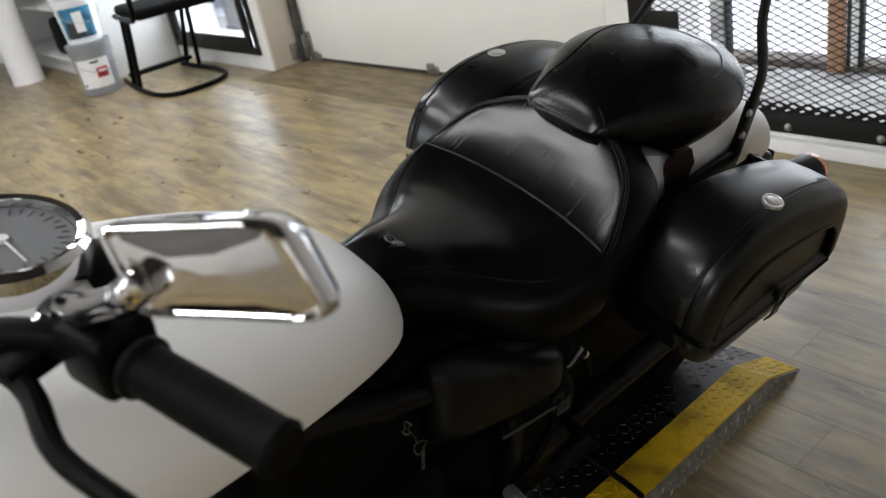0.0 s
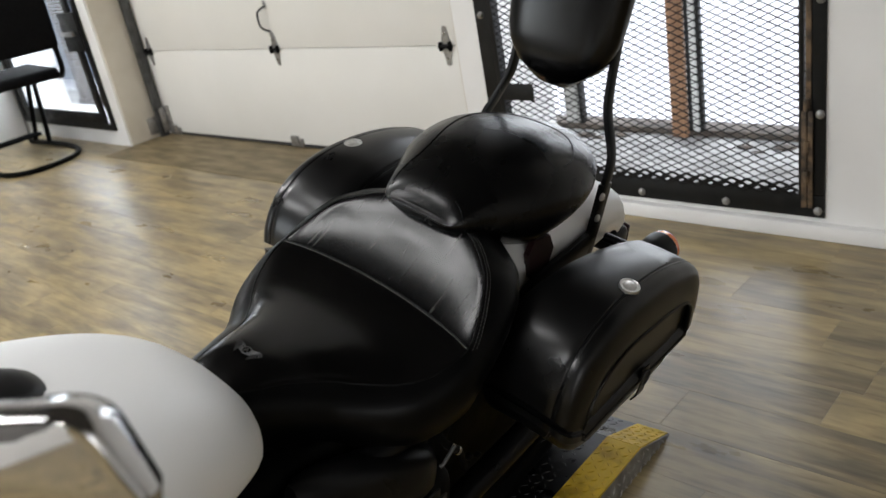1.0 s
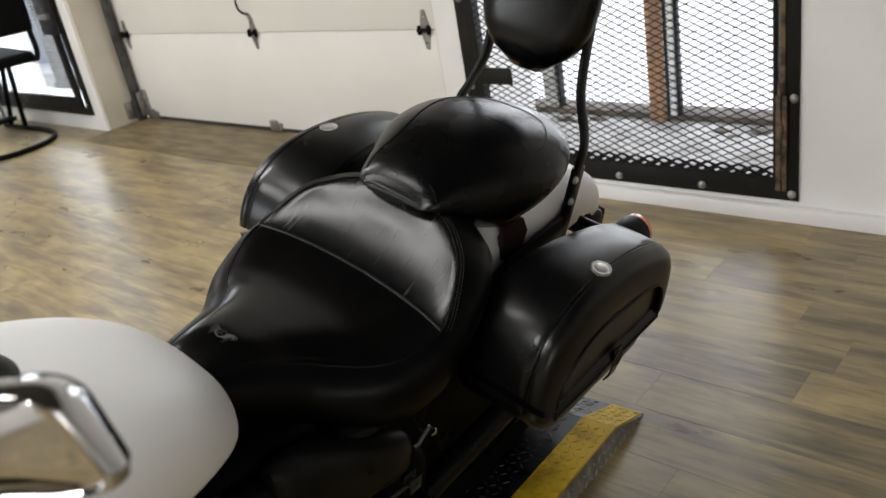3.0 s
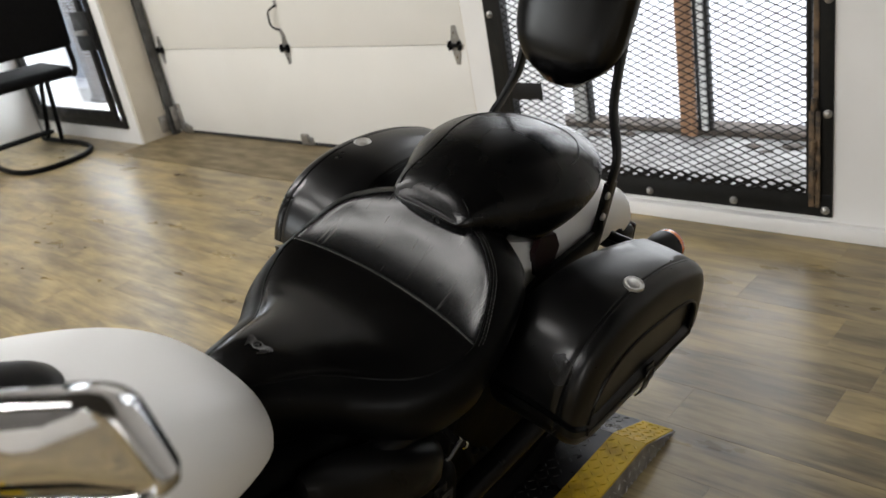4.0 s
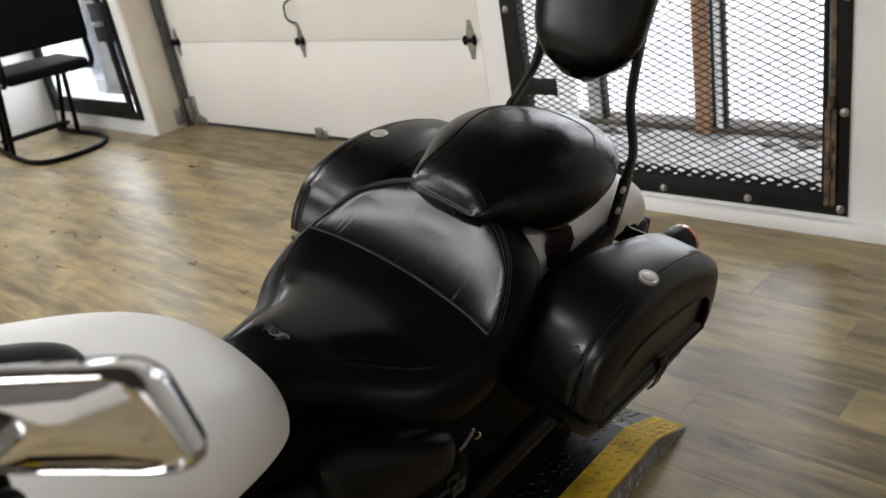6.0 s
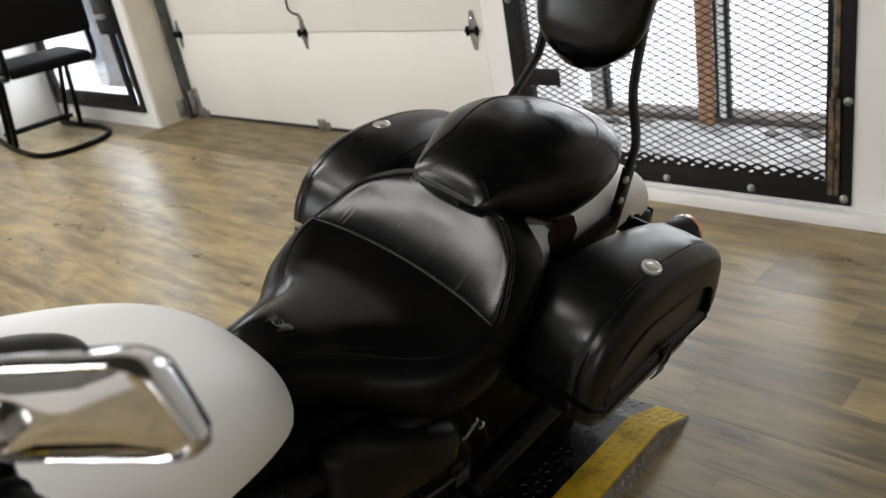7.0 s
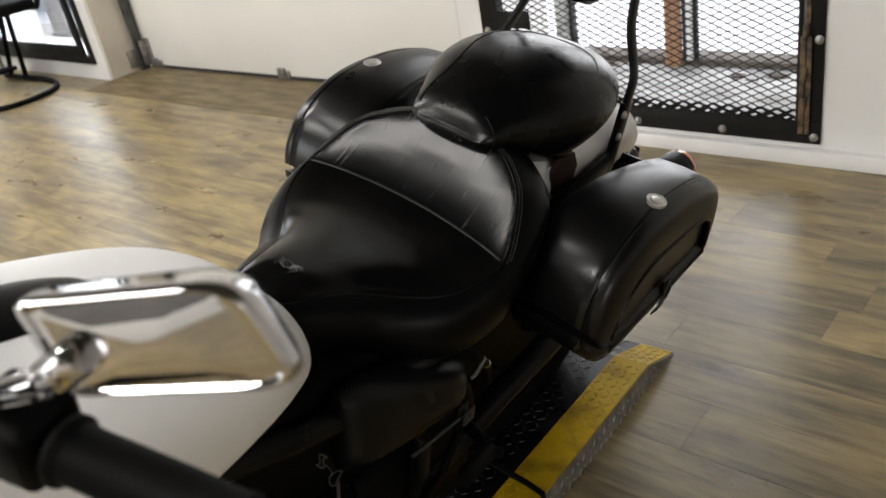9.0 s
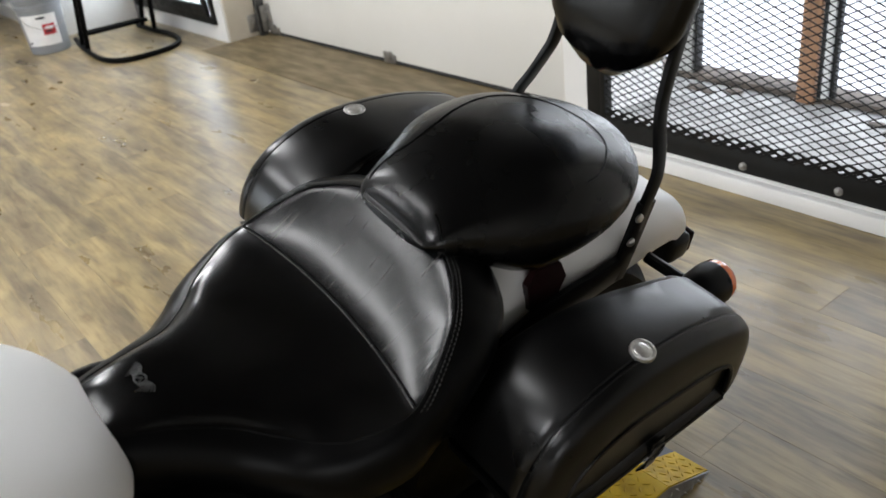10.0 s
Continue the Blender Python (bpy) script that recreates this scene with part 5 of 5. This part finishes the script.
# frame, engine, side covers and small parts under the seat
bm = bmesh.new()
for s in (1, -1):
    tube(bm, spline([(s * 0.06, 0.0, 0.70), (s * 0.09, 0.30, 0.66), (s * 0.125, 0.50, 0.62), (s * 0.13, 0.75, 0.60), (s * 0.13, 0.95, 0.63)], 4), 0.019, 12)
    tube(bm, spline([(s * 0.13, 0.60, 0.60), (s * 0.14, 0.66, 0.42), (s * 0.13, 0.62, 0.22), (s * 0.12, 0.40, 0.14), (s * 0.12, 0.0, 0.15)], 4), 0.018, 12)
    tube(bm, [(s * 0.12, 0.70, 0.30), (s * 0.12, 1.10, 0.335)], 0.024, 12)
part("frame", bm, GLOSS_BLACK, bike, "gloss black frame")
for s in (1, -1):
    rings = []
    for k in range(13):
        t = k / 12
        y = 0.500 + 0.240 * t
        hi = 0.676 - 0.120 * t + 0.010 * math.sin(math.pi * t)
        lo = 0.520 - 0.040 * t
        g = 1 - abs(2 * t - 1) ** 5 * 0.6
        ring = []
        for j in range(24):
            a = 2 * math.pi * j / 24
            ring.append(Vector((s * (0.132 + 0.008 * t + 0.042 * g * math.copysign(abs(math.cos(a)) ** 0.85, math.cos(a))), y, (lo + hi) / 2 + (hi - lo) / 2 * (0.85 + 0.15 * g) * math.copysign(abs(math.sin(a)) ** 0.85, math.sin(a)))))
        rings.append(ring)
    bm = bmesh.new()
    skin(bm, rings)
    part("side_cover", bm, GLOSS_BLACK, bike, "rounded black side cover", smooth=60)
bm = bmesh.new()
box(bm, (-0.105, 0.26, 0.40), (0.105, 0.80, 0.655), 0.03, segments=3)
box(bm, (-0.13, 0.48, 0.17), (0.13, 0.84, 0.42), 0.04, segments=3)
part("battery_box", bm, BLACK_METAL, bike, "matt black box under the seat")
engine = new("engine")
engine.parent = bike
tagged(engine, "black V-twin engine")
bm = bmesh.new()
box(bm, (-0.15, -0.02, 0.16), (0.15, 0.55, 0.46), 0.05, segments=4)
part("crankcase", bm, BLACK_METAL, engine)
for y, t in ((0.06, -22), (0.36, 22)):
    cm = Matrix.Translation((0, y, 0.44)) @ pose(0, 0, 0, -t * 0.7, 0, 0)
    bm = bmesh.new()
    lathe(bm, [(0.059, 0), (0.059, 0.165), (0.05, 0.19), (0, 0.195)], cm, 24)
    part("cylinder", bm, BLACK_METAL, engine)
    for k in range(9):
        bm = bmesh.new()
        lathe(bm, [(0.06, 0), (0.075, 0.002), (0.075, 0.007), (0.06, 0.009)], cm @ Matrix.Translation((0, 0, 0.018 * k)), 24)
        part("cooling_fin", bm, BLACK_METAL, engine)
bm = bmesh.new()
for y, r in ((0.12, 0.12), (0.52, 0.10)):
    lathe(bm, [(r, 0), (r, 0.05), (r - 0.02, 0.065), (r - 0.05, 0.07), (0, 0.07)], aim((0.15, y, 0.27), (0.3, y, 0.27)), 32)
box(bm, (0.15, 0.12, 0.17), (0.215, 0.52, 0.37), 0.02, segments=3)
part("primary_cover", bm, GLOSS_BLACK, bike, "gloss black primary cover")
for s, y in ((1, 0.78), (-1, 0.78)):
    peg = new("foot_peg")
    peg.parent = bike
    bm = bmesh.new()
    tube(bm, [(s * 0.14, y, 0.37), (s * 0.20, y - 0.01, 0.36), (s * 0.215, y - 0.015, 0.375)], 0.010, 10)
    part("bracket", bm, BLACK_METAL, peg)
    bm = bmesh.new()
    tube(bm, [(s * 0.20, y - 0.02, 0.372), (s * 0.21, y - 0.09, 0.395), (s * 0.215, y - 0.11, 0.40)], [0.014, 0.015, 0.011], 12)
    part("rubber", bm, BLACK_RUBBER, peg)
for x, y, h, r in ((0.165, 0.80, 0.50, 0.006), (0.160, 0.83, 0.475, 0.005)):
    bm = bmesh.new()
    lathe(bm, [(r, 0), (r, 0.006), (r * 0.5, 0.009), (0, 0.0092)], pose(x, y, h, 0, 80, 10), 10)
    part("fastener", bm, BLACK_METAL, bike, "small black bolt")
bm = bmesh.new()
tube(bm, [(0.176, 0.722, 0.550), (0.178, 0.728, 0.553), (0.178, 0.750, 0.572)], 0.003, 8)
part("clip", bm, TRACK, bike, "small steel clip")
# key ring on the ignition
bm = bmesh.new()
kc = Vector((0.170, 0.437, 0.640))
tube(bm, [kc + Vector((0.003 * math.sin(3 * t), 0.006 * math.cos(t), 0.009 * math.sin(t))) for t in [2 * math.pi * k / 20 for k in range(20)]], 0.0010, 6, closed=True)
tube(bm, [kc + Vector((0.002 * math.sin(2 * t), 0.021 + 0.010 * math.cos(t), -0.052 + 0.011 * math.sin(t))) for t in [2 * math.pi * k / 20 for k in range(20)]], 0.0010, 6, closed=True)
tube(bm, [kc + Vector((0, 0.004, -0.009)), kc + Vector((0.001, 0.012, -0.026)), kc + Vector((0, 0.016, -0.042))], 0.0008, 6)
box(bm, (0.1692, 0.459, 0.540), (0.1708, 0.464, 0.578), 0.0004)
part("key_ring", bm, TRACK, bike, "dull steel key rings")
bm = bmesh.new()
tube(bm, spline([(0.13, 0.52, 0.24), (0.22, 0.50, 0.15), (0.30, 0.47, 0.10), (0.335, 0.46, 0.115)], 4), 0.011, 10)
part("kickstand", bm, BLACK_METAL, bike)
# threaded shift rod with its clevis, and the shift peg
rod = new("shift_linkage")
rod.parent = bike
bm = bmesh.new()
tube(bm, [(0.165, 0.610, 0.474), (0.165, 0.725, 0.457)], 0.0030, 8)
for k in range(34):
    y = 0.620 + 0.003 * k
    h = 0.474 - (y - 0.610) * 0.148
    lathe(bm, [(0.0030, -0.0006), (0.0039, 0), (0.0030, 0.0006)], aim((0.165, y, h), (0.165, y + 0.1, h - 0.0148)), 8)
part("threaded_rod", bm, TRACK, rod, "thin threaded steel rod")
bm = bmesh.new()
box(bm, (0.157, 0.722, 0.440), (0.161, 0.748, 0.470), 0.0015)
box(bm, (0.169, 0.722, 0.440), (0.173, 0.748, 0.470), 0.0015)
tube(bm, [(0.154, 0.735, 0.455), (0.176, 0.735, 0.455)], 0.005, 10)
part("clevis", bm, TRACK, rod)
bm = bmesh.new()
tube(bm, [(0.150, 0.735, 0.455), (0.152, 0.742, 0.40), (0.158, 0.700, 0.345), (0.165, 0.640, 0.335)], [0.007, 0.007, 0.007, 0.008], 10)
part("shift_lever", bm, BLACK_METAL, rod)
bm = bmesh.new()
lathe(bm, [(0.0, 0.0), (0.010, 0.001), (0.0125, 0.004), (0.0125, 0.050), (0.010, 0.054), (0, 0.055)], aim((0.165, 0.630, 0.336), (0.30, 0.615, 0.345)), 16)
part("shift_peg", bm, STEEL, rod)
# clutch cable with a bright ferrule, and a hose clamp behind the side cover
bm = bmesh.new()
tube(bm, spline([(0.150, 0.735, 0.60), (0.166, 0.742, 0.575), (0.168, 0.765, 0.545), (0.150, 0.80, 0.50), (0.135, 0.84, 0.42)], 5), 0.006, 10)
hose = part("hose", bm, BLACK_RUBBER, bike, "black rubber hose")
for y, h in ((0.752, 0.561), (0.768, 0.541)):
    bm = bmesh.new()
    lathe(bm, [(0.0062, -0.004), (0.0075, -0.004), (0.0078, 0), (0.0075, 0.004), (0.0062, 0.004)], aim((0.168, y, h), (0.168, y + 0.018, h - 0.023)), 14)
    part("hose_clamp", bm, CHROME, hose, "bright hose clamp")
bm = bmesh.new()
for h in (0.26, 0.36):
    tube(bm, spline([(-0.14, 0.1, h + 0.05), (-0.19, 0.35, h - 0.02), (-0.20, 0.7, h - 0.05), (-0.20, 1.35, h - 0.02)], 4), 0.036, 16)
part("exhaust", bm, CHROME, bike, "chrome twin exhaust")

# ---------- tread plate stand under the motorcycle ----------
stand = thing("wheel_platform", "black tread plate platform with a yellow painted edge and grey side", "platform", pose(-0.688, 1.05, 0) @ pose(0, 0, 0, 0, 0, 1.5) @ pose(0.688, -1.05, 0))
XE, XI, XF = -0.688, -0.768, -1.40
Y0P, Y1P, Y2P, ZP = -1.1, 1.345, 1.475, 0.055


def plate(name, corners, material, parent, thick=0.004):
    c = [Vector(p) for p in corners]
    n = (c[1] - c[0]).cross(c[2] - c[0]).normalized() * thick
    bm = bmesh.new()
    a = [bm.verts.new(p) for p in c]
    b = [bm.verts.new(p - n) for p in c]
    bm.faces.new(a)
    bm.faces.new(b[::-1])
    for i in range(len(c)):
        bm.faces.new((a[i], b[i], b[(i + 1) % len(c)], a[(i + 1) % len(c)]))
    return part(name, bm, material, parent)


def lugs(name, origin, u, w, nu, nw, pitch, material, parent, keep=None):
    """Raised lozenges in a basket pattern on a plane spanned by unit vectors u and w."""
    o, u, w = Vector(origin), Vector(u).normalized(), Vector(w).normalized()
    n = u.cross(w)
    verts, faces = [], []
    for i in range(nu):
        for j in range(nw):
            c = o + u * pitch * (i + 0.5) + w * pitch * (j + 0.5)
            if keep and not keep(c):
                continue
            a, b = (u + w, u - w) if (i + j) % 2 else (u - w, u + w)
            a, b = a.normalized() * pitch * 0.42, b.normalized() * pitch * 0.12
            k = len(verts)
            verts += [c - a, c + b, c + a, c - b, c - a * 0.6 + n * 0.0014, c + b * 0.5 + n * 0.0018, c + a * 0.6 + n * 0.0014, c - b * 0.5 + n * 0.0018]
            faces += [(k + 4, k + 5, k + 6, k + 7), (k, k + 1, k + 5, k + 4), (k + 1, k + 2, k + 6, k + 5), (k + 2, k + 3, k + 7, k + 6), (k + 3, k, k + 4, k + 7)]
    return tagged(mesh_object(name, verts, faces, material, parent, 30), kind="stuff")


py = plate("yellow_edge", [(XE, Y0P, ZP), (XE, Y1P, ZP), (XI, Y1P, ZP), (XI, Y0P, ZP)], YELLOW, stand)
lugs("tread_lug", (XE - 0.080, Y0P, ZP + 0.0003), (1, 0, 0), (0, 1, 0), 4, 128, 0.0190, YELLOW, py)
py2 = plate("yellow_ramp", [(XE, Y1P + 0.001, ZP), (XE - 0.004, Y2P, 0.003), (XI, Y2P, 0.003), (XI, Y1P + 0.001, ZP)], YELLOW, stand)
dw = Vector((0, Y2P - Y1P, 0.003 - ZP))
lugs("tread_lug", (XI, Y1P, ZP + 0.0003), (1, 0, 0), dw, 4, 7, 0.0190, YELLOW, py2)
pb = plate("black_deck", [(XI - 0.001, Y0P, ZP - 0.001), (XI - 0.001, Y1P, ZP - 0.001), (XF, Y1P, ZP - 0.001), (XF, Y0P, ZP - 0.001)], PLATE_BLACK, stand)
lugs("tread_lug", (XF, Y0P + 0.7, ZP - 0.0007), (1, 0, 0), (0, 1, 0), 32, 91, 0.0190, PLATE_BLACK, pb)
pb2 = plate("black_ramp", [(XI - 0.001, Y1P + 0.001, ZP - 0.001), (XI - 0.001, Y2P, 0.002), (XF, Y2P, 0.002), (XF, Y1P + 0.001, ZP - 0.001)], PLATE_BLACK, stand)
lugs("tread_lug", (XF, Y1P, ZP - 0.0007), (1, 0, 0), dw, 32, 7, 0.0190, PLATE_BLACK, pb2)
ps = plate("side_plate", [(XE + 0.008, Y0P, 0.001), (XE + 0.001, Y2P, 0.001), (XE + 0.001, Y1P, ZP - 0.004), (XE + 0.001, Y0P, ZP - 0.004)], PLATE_GREY, stand)
lugs("tread_lug", (XE + 0.0083, Y0P, 0.002), (0, 1, 0), (-0.007, 0, ZP - 0.005), 122, 2, 0.021, LUG_BARE, ps, keep=lambda c: c.y < Y1P + 0.03 or c.z < 0.02)
pf = plate("far_edge", [(XF - 0.001, Y0P, ZP), (XF - 0.001, Y1P, ZP), (XF - 0.08, Y1P, ZP), (XF - 0.08, Y0P, ZP)], YELLOW, stand)
plate("far_side", [(XF - 0.081, Y2P, 0.001), (XF - 0.081, Y0P, 0.001), (XF - 0.081, Y0P, ZP - 0.004), (XF - 0.081, Y1P, ZP - 0.004)], PLATE_GREY, stand)
bm = bmesh.new()
tube(bm, [(-1.35, 0.96, ZP + 0.010), (-0.9, 0.935, ZP + 0.010), (-0.72, 0.915, ZP + 0.010), (-0.685, 0.912, ZP + 0.004), (-0.680, 0.912, 0.004), (-0.60, 0.90, 0.006)], 0.006, 8)
tagged(part("tie_cord", bm, BLACK_RUBBER), "black cord lying across the platform edge", "cord")

# ---------- chair by the window ----------
chair = thing("office_chair", "black upholstered chair on a black steel tube sled base", "chair", pose(-5.71, 2.20, 0, 0, 0, -8))
R = 0.017
inv = pose(-5.71, 2.20, 0, 0, 0, -8).inverted()


def stand_at(x, y, z):
    return inv @ Vector((x, y, z))


bm = bmesh.new()
tube(bm, spline([stand_at(*q, R) for q in ((-6.34, 1.985), (-6.05, 1.935), (-5.78, 1.905), (-5.50, 1.895), (-5.34, 1.955), (-5.285, 2.09), (-5.33, 2.29), (-5.48, 2.405), (-5.72, 2.445), (-5.98, 2.435), (-6.30, 2.43))], 6), R, 10)
part("base_loop", bm, BLACK_METAL, chair)
for foot, head in (((-5.86, 1.92), (-5.74, 1.945)), ((-6.03, 1.94), (-5.87, 1.96)), ((-5.98, 2.435), (-5.91, 2.45)), ((-6.20, 2.43), (-6.02, 2.46))):
    bm = bmesh.new()
    tube(bm, [stand_at(*foot, 0.016), stand_at((foot[0] + head[0]) / 2, (foot[1] + head[1]) / 2, 0.26), stand_at(*head, 0.505)], R, 10)
    part("leg", bm, BLACK_METAL, chair)
for y in (0.0, 0.055):
    bm = bmesh.new()
    tube(bm, [stand_at(-6.16 + y, 1.965, 0.075), stand_at(-6.12 + y, 2.43, 0.085)], R * 0.85, 10)
    part("stretcher", bm, BLACK_METAL, chair)
for s in (-1, 1):
    bm = bmesh.new()
    tube(bm, spline([(-0.32, s * 0.27, 0.505), (0.20, s * 0.27, 0.505), (0.32, s * 0.27, 0.53), (0.365, s * 0.27, 0.60), (0.37, s * 0.265, 0.72), (0.39, s * 0.26, 1.0)], 5), R, 10)
    part("side_rail", bm, BLACK_METAL, chair)
bm = bmesh.new()
box(bm, (-0.34, -0.26, 0.505), (0.33, 0.26, 0.575), 0.030, segments=4)
part("seat", bm, STOOL_FABRIC, chair)
bm = bmesh.new()
box(bm, (-0.035, -0.295, -0.21), (0.02, 0.295, 0.21), 0.025, pose(0.385, 0, 0.90, 0, 6, 0), 4)
part("backrest", bm, STOOL_FABRIC, chair)

# ---------- buckets ----------
bx, by = -6.26, 1.79


def pail(name, label, m, material, r0, r1, h, lid):
    b = thing(name, label, "bucket", m)
    bm = bmesh.new()
    lathe(bm, [(r0 - 0.006, 0), (r0, 0.006), (r1, h - 0.07), (r1 + 0.008, h - 0.068), (r1 + 0.009, h - 0.045), (r1 + 0.002, h - 0.042), (r1 + 0.003, h - 0.03), (r1 + 0.010, h - 0.028), (r1 + 0.011, h - 0.008), (r1 + 0.005, h)] + ([] if lid else [(r1 - 0.004, h - 0.002), (r1 - 0.008, h - 0.06), (r0 - 0.004, 0.01), (0, 0.009)]), Matrix(), 40)
    part("body", bm, material, b, smooth=40)
    if lid:
        bm = bmesh.new()
        lathe(bm, [(r1 + 0.013, h - 0.018), (r1 + 0.014, h + 0.004), (r1 + 0.004, h + 0.006), (r1 - 0.002, h - 0.001), (0, h - 0.001)], Matrix(), 40)
        part("lid", bm, material, b)
    bm = bmesh.new()
    tube(bm, spline([(0, r1 + 0.012, h - 0.06), (r1 * 0.75, r1 * 0.85, h - 0.16), (r1 + 0.02, 0, h - 0.20), (r1 * 0.75, -r1 * 0.85, h - 0.16), (0, -r1 - 0.012, h - 0.06)], 5), 0.0025, 6)
    part("wire_handle", bm, STEEL, b)
    return b


def wrap(name, b, r0, r1, h, z0, z1, a0, a1, material, grow=0.0012):
    """A curved label on the side of a pail."""
    bm = bmesh.new()
    n = 16
    rows = []
    for z in (z0, z1):
        r = r0 + (r1 - r0) * z / (h - 0.07)
        rows.append([bm.verts.new(((r + g) * math.cos(radians(a0 + (a1 - a0) * k / n)), (r + g) * math.sin(radians(a0 + (a1 - a0) * k / n)), z)) for g in (grow,) for k in range(n + 1)])
        rows.append([bm.verts.new(((r + 0.0002) * math.cos(radians(a0 + (a1 - a0) * k / n)), (r + 0.0002) * math.sin(radians(a0 + (a1 - a0) * k / n)), z)) for k in range(n + 1)])
    o0, i0, o1, i1 = rows
    for k in range(n):
        bm.faces.new((o0[k], o0[k + 1], o1[k + 1], o1[k]))
        bm.faces.new((i0[k], o0[k], o0[k + 1], i0[k + 1]))
        bm.faces.new((o1[k], i1[k], i1[k + 1], o1[k + 1]))
    return part(name, bm, material, b)


grey = pail("paint_bucket", "grey plastic bucket with a white and red label on the floor", pose(bx, by, 0.0), BUCKET_GREY, 0.130, 0.145, 0.37, True)
wrap("label", grey, 0.130, 0.145, 0.37, 0.06, 0.265, -75, 25, LABEL_WHITE)
wrap("red_panel", grey, 0.130, 0.145, 0.37, 0.13, 0.20, -18, 15, LABEL_RED, 0.0022)
wrap("print_bar", grey, 0.130, 0.145, 0.37, 0.17, 0.185, -12, 10, LABEL_WHITE, 0.0030)
wrap("print_bar", grey, 0.130, 0.145, 0.37, 0.145, 0.157, -12, 4, LABEL_DARK, 0.0030)
wrap("print_bar", grey, 0.130, 0.145, 0.37, 0.235, 0.25, -28, -5, LABEL_DARK, 0.0022)
wrap("print_bar", grey, 0.130, 0.145, 0.37, 0.075, 0.09, -70, -60, LABEL_DARK, 0.0022)
white = pail("plastic_bucket", "white plastic bucket with a blue and dark label stacked on another", pose(bx - 0.01, by, 0.373), BUCKET_WHITE, 0.120, 0.138, 0.34, False)
wrap("label", white, 0.120, 0.138, 0.34, 0.04, 0.25, -72, 30, LABEL_BLUE)
wrap("dark_panel", white, 0.120, 0.138, 0.34, 0.045, 0.15, -60, -5, LABEL_DARK, 0.0022)
wrap("white_panel", white, 0.120, 0.138, 0.34, 0.08, 0.22, -30, -2, LABEL_WHITE, 0.0030)

# ---------- white counter along the wall ----------
counter = thing("reception_counter", "white laminate counter with an open shelf and plinth", "counter")
for name, lo, hi in (
    ("side_panel", (-6.66, 1.90, 0.0), (-6.63, YW - 0.025, 1.05)),
    ("plinth", (-9.3, 1.93, 0.0), (-6.665, 1.96, 0.10)),
    ("bottom_board", (-9.3, 1.91, 0.101), (-6.665, YW - 0.025, 0.125)),
    ("shelf", (-9.3, 1.90, 0.53), (-6.665, YW - 0.025, 0.555)),
    ("worktop", (-9.3, 1.86, 1.052), (-6.60, YW - 0.025, 1.09)),
    ("back_panel", (-9.3, YW - 0.045, 0.126), (-6.665, YW - 0.026, 1.05)),
):
    bm = bmesh.new()
    box(bm, lo, hi, 0.002)
    part(name, bm, CABINET, counter)
bm = bmesh.new()
box(bm, (-7.85, 1.96, 0.13), (-7.45, 2.25, 0.45), 0.05, segments=4)
tagged(part("black_case", bm, BLACK_RUBBER), "dark rounded case standing on the bottom board of the counter", "case")
bm = bmesh.new()
box(bm, (-7.30, 1.95, 0.556), (-7.05, 2.2, 0.60), 0.004)
tagged(part("paper_stack", bm, LABEL_WHITE), "stack of white paper on the shelf", "paper")
col = thing("round_column", "white painted round column standing on the floor", "column", pose(-7.72, 1.62, 0))
bm = bmesh.new()
lathe(bm, [(0.13, 0), (0.13, 0.02), (0.126, 0.03), (0.126, TOP - 0.001)], Matrix(), 40)
part("shaft", bm, WALL, col)
bm = bmesh.new()
box(bm, (-8.22, 1.58, 0.0), (-8.02, 1.66, TOP - 0.002), 0.004)
tagged(part("boxed_pipe", bm, WALL), "white boxed-in pipe beside the round column", "pipe casing", kind="structure")
bm = bmesh.new()
box(bm, (X0R + 0.001, 1.3, 0.10), (X0R + 0.014, 1.86, 0.42), 0.003)
pst = tagged(part("poster", bm, LABEL_WHITE), "pale poster with blue and dark printed blocks on the wall", "poster")
bm = bmesh.new()
box(bm, (X0R + 0.0142, 1.4, 0.32), (X0R + 0.016, 1.82, 0.38))
part("blue_block", bm, LABEL_BLUE, pst)
bm = bmesh.new()
box(bm, (X0R + 0.0142, 1.4, 0.14), (X0R + 0.016, 1.82, 0.20))
part("dark_block", bm, LABEL_DARK, pst)

# ---------- small litter on the floor ----------
def scrap(x, y, size, label, turn, material):
    bm = bmesh.new()
    n = 7
    g = [[bm.verts.new(((i / n - 0.5) * size, (j / 3 - 0.5) * size * 0.35, 0.0015 + 0.006 * abs(noise.noise(Vector((i * 0.6, j * 0.7, x * 3)))) + 0.004 * ((i / n - 0.5) * 2) ** 2)) for j in range(4)] for i in range(n + 1)]
    for i in range(n):
        for j in range(3):
            bm.faces.new((g[i][j], g[i + 1][j], g[i + 1][j + 1], g[i][j + 1]))
    geo = bmesh.ops.solidify(bm, geom=bm.faces[:], thickness=0.0008)
    ob = part("paper_scrap", bm, material)
    ob.matrix_world = pose(x, y, 0.001, 0, 0, turn)
    return tagged(ob, label, "litter")


scrap(-4.10, 2.253, 0.06, "crumpled brown scrap lying on the plank floor", 40, RUSTY)
scrap(-4.09, 2.25, 0.05, "torn pale scrap lying on the plank floor", 100, PAPER)
scrap(-5.07, 1.20, 0.085, "thin white paper scrap lying on the plank floor", 10, PAPER)
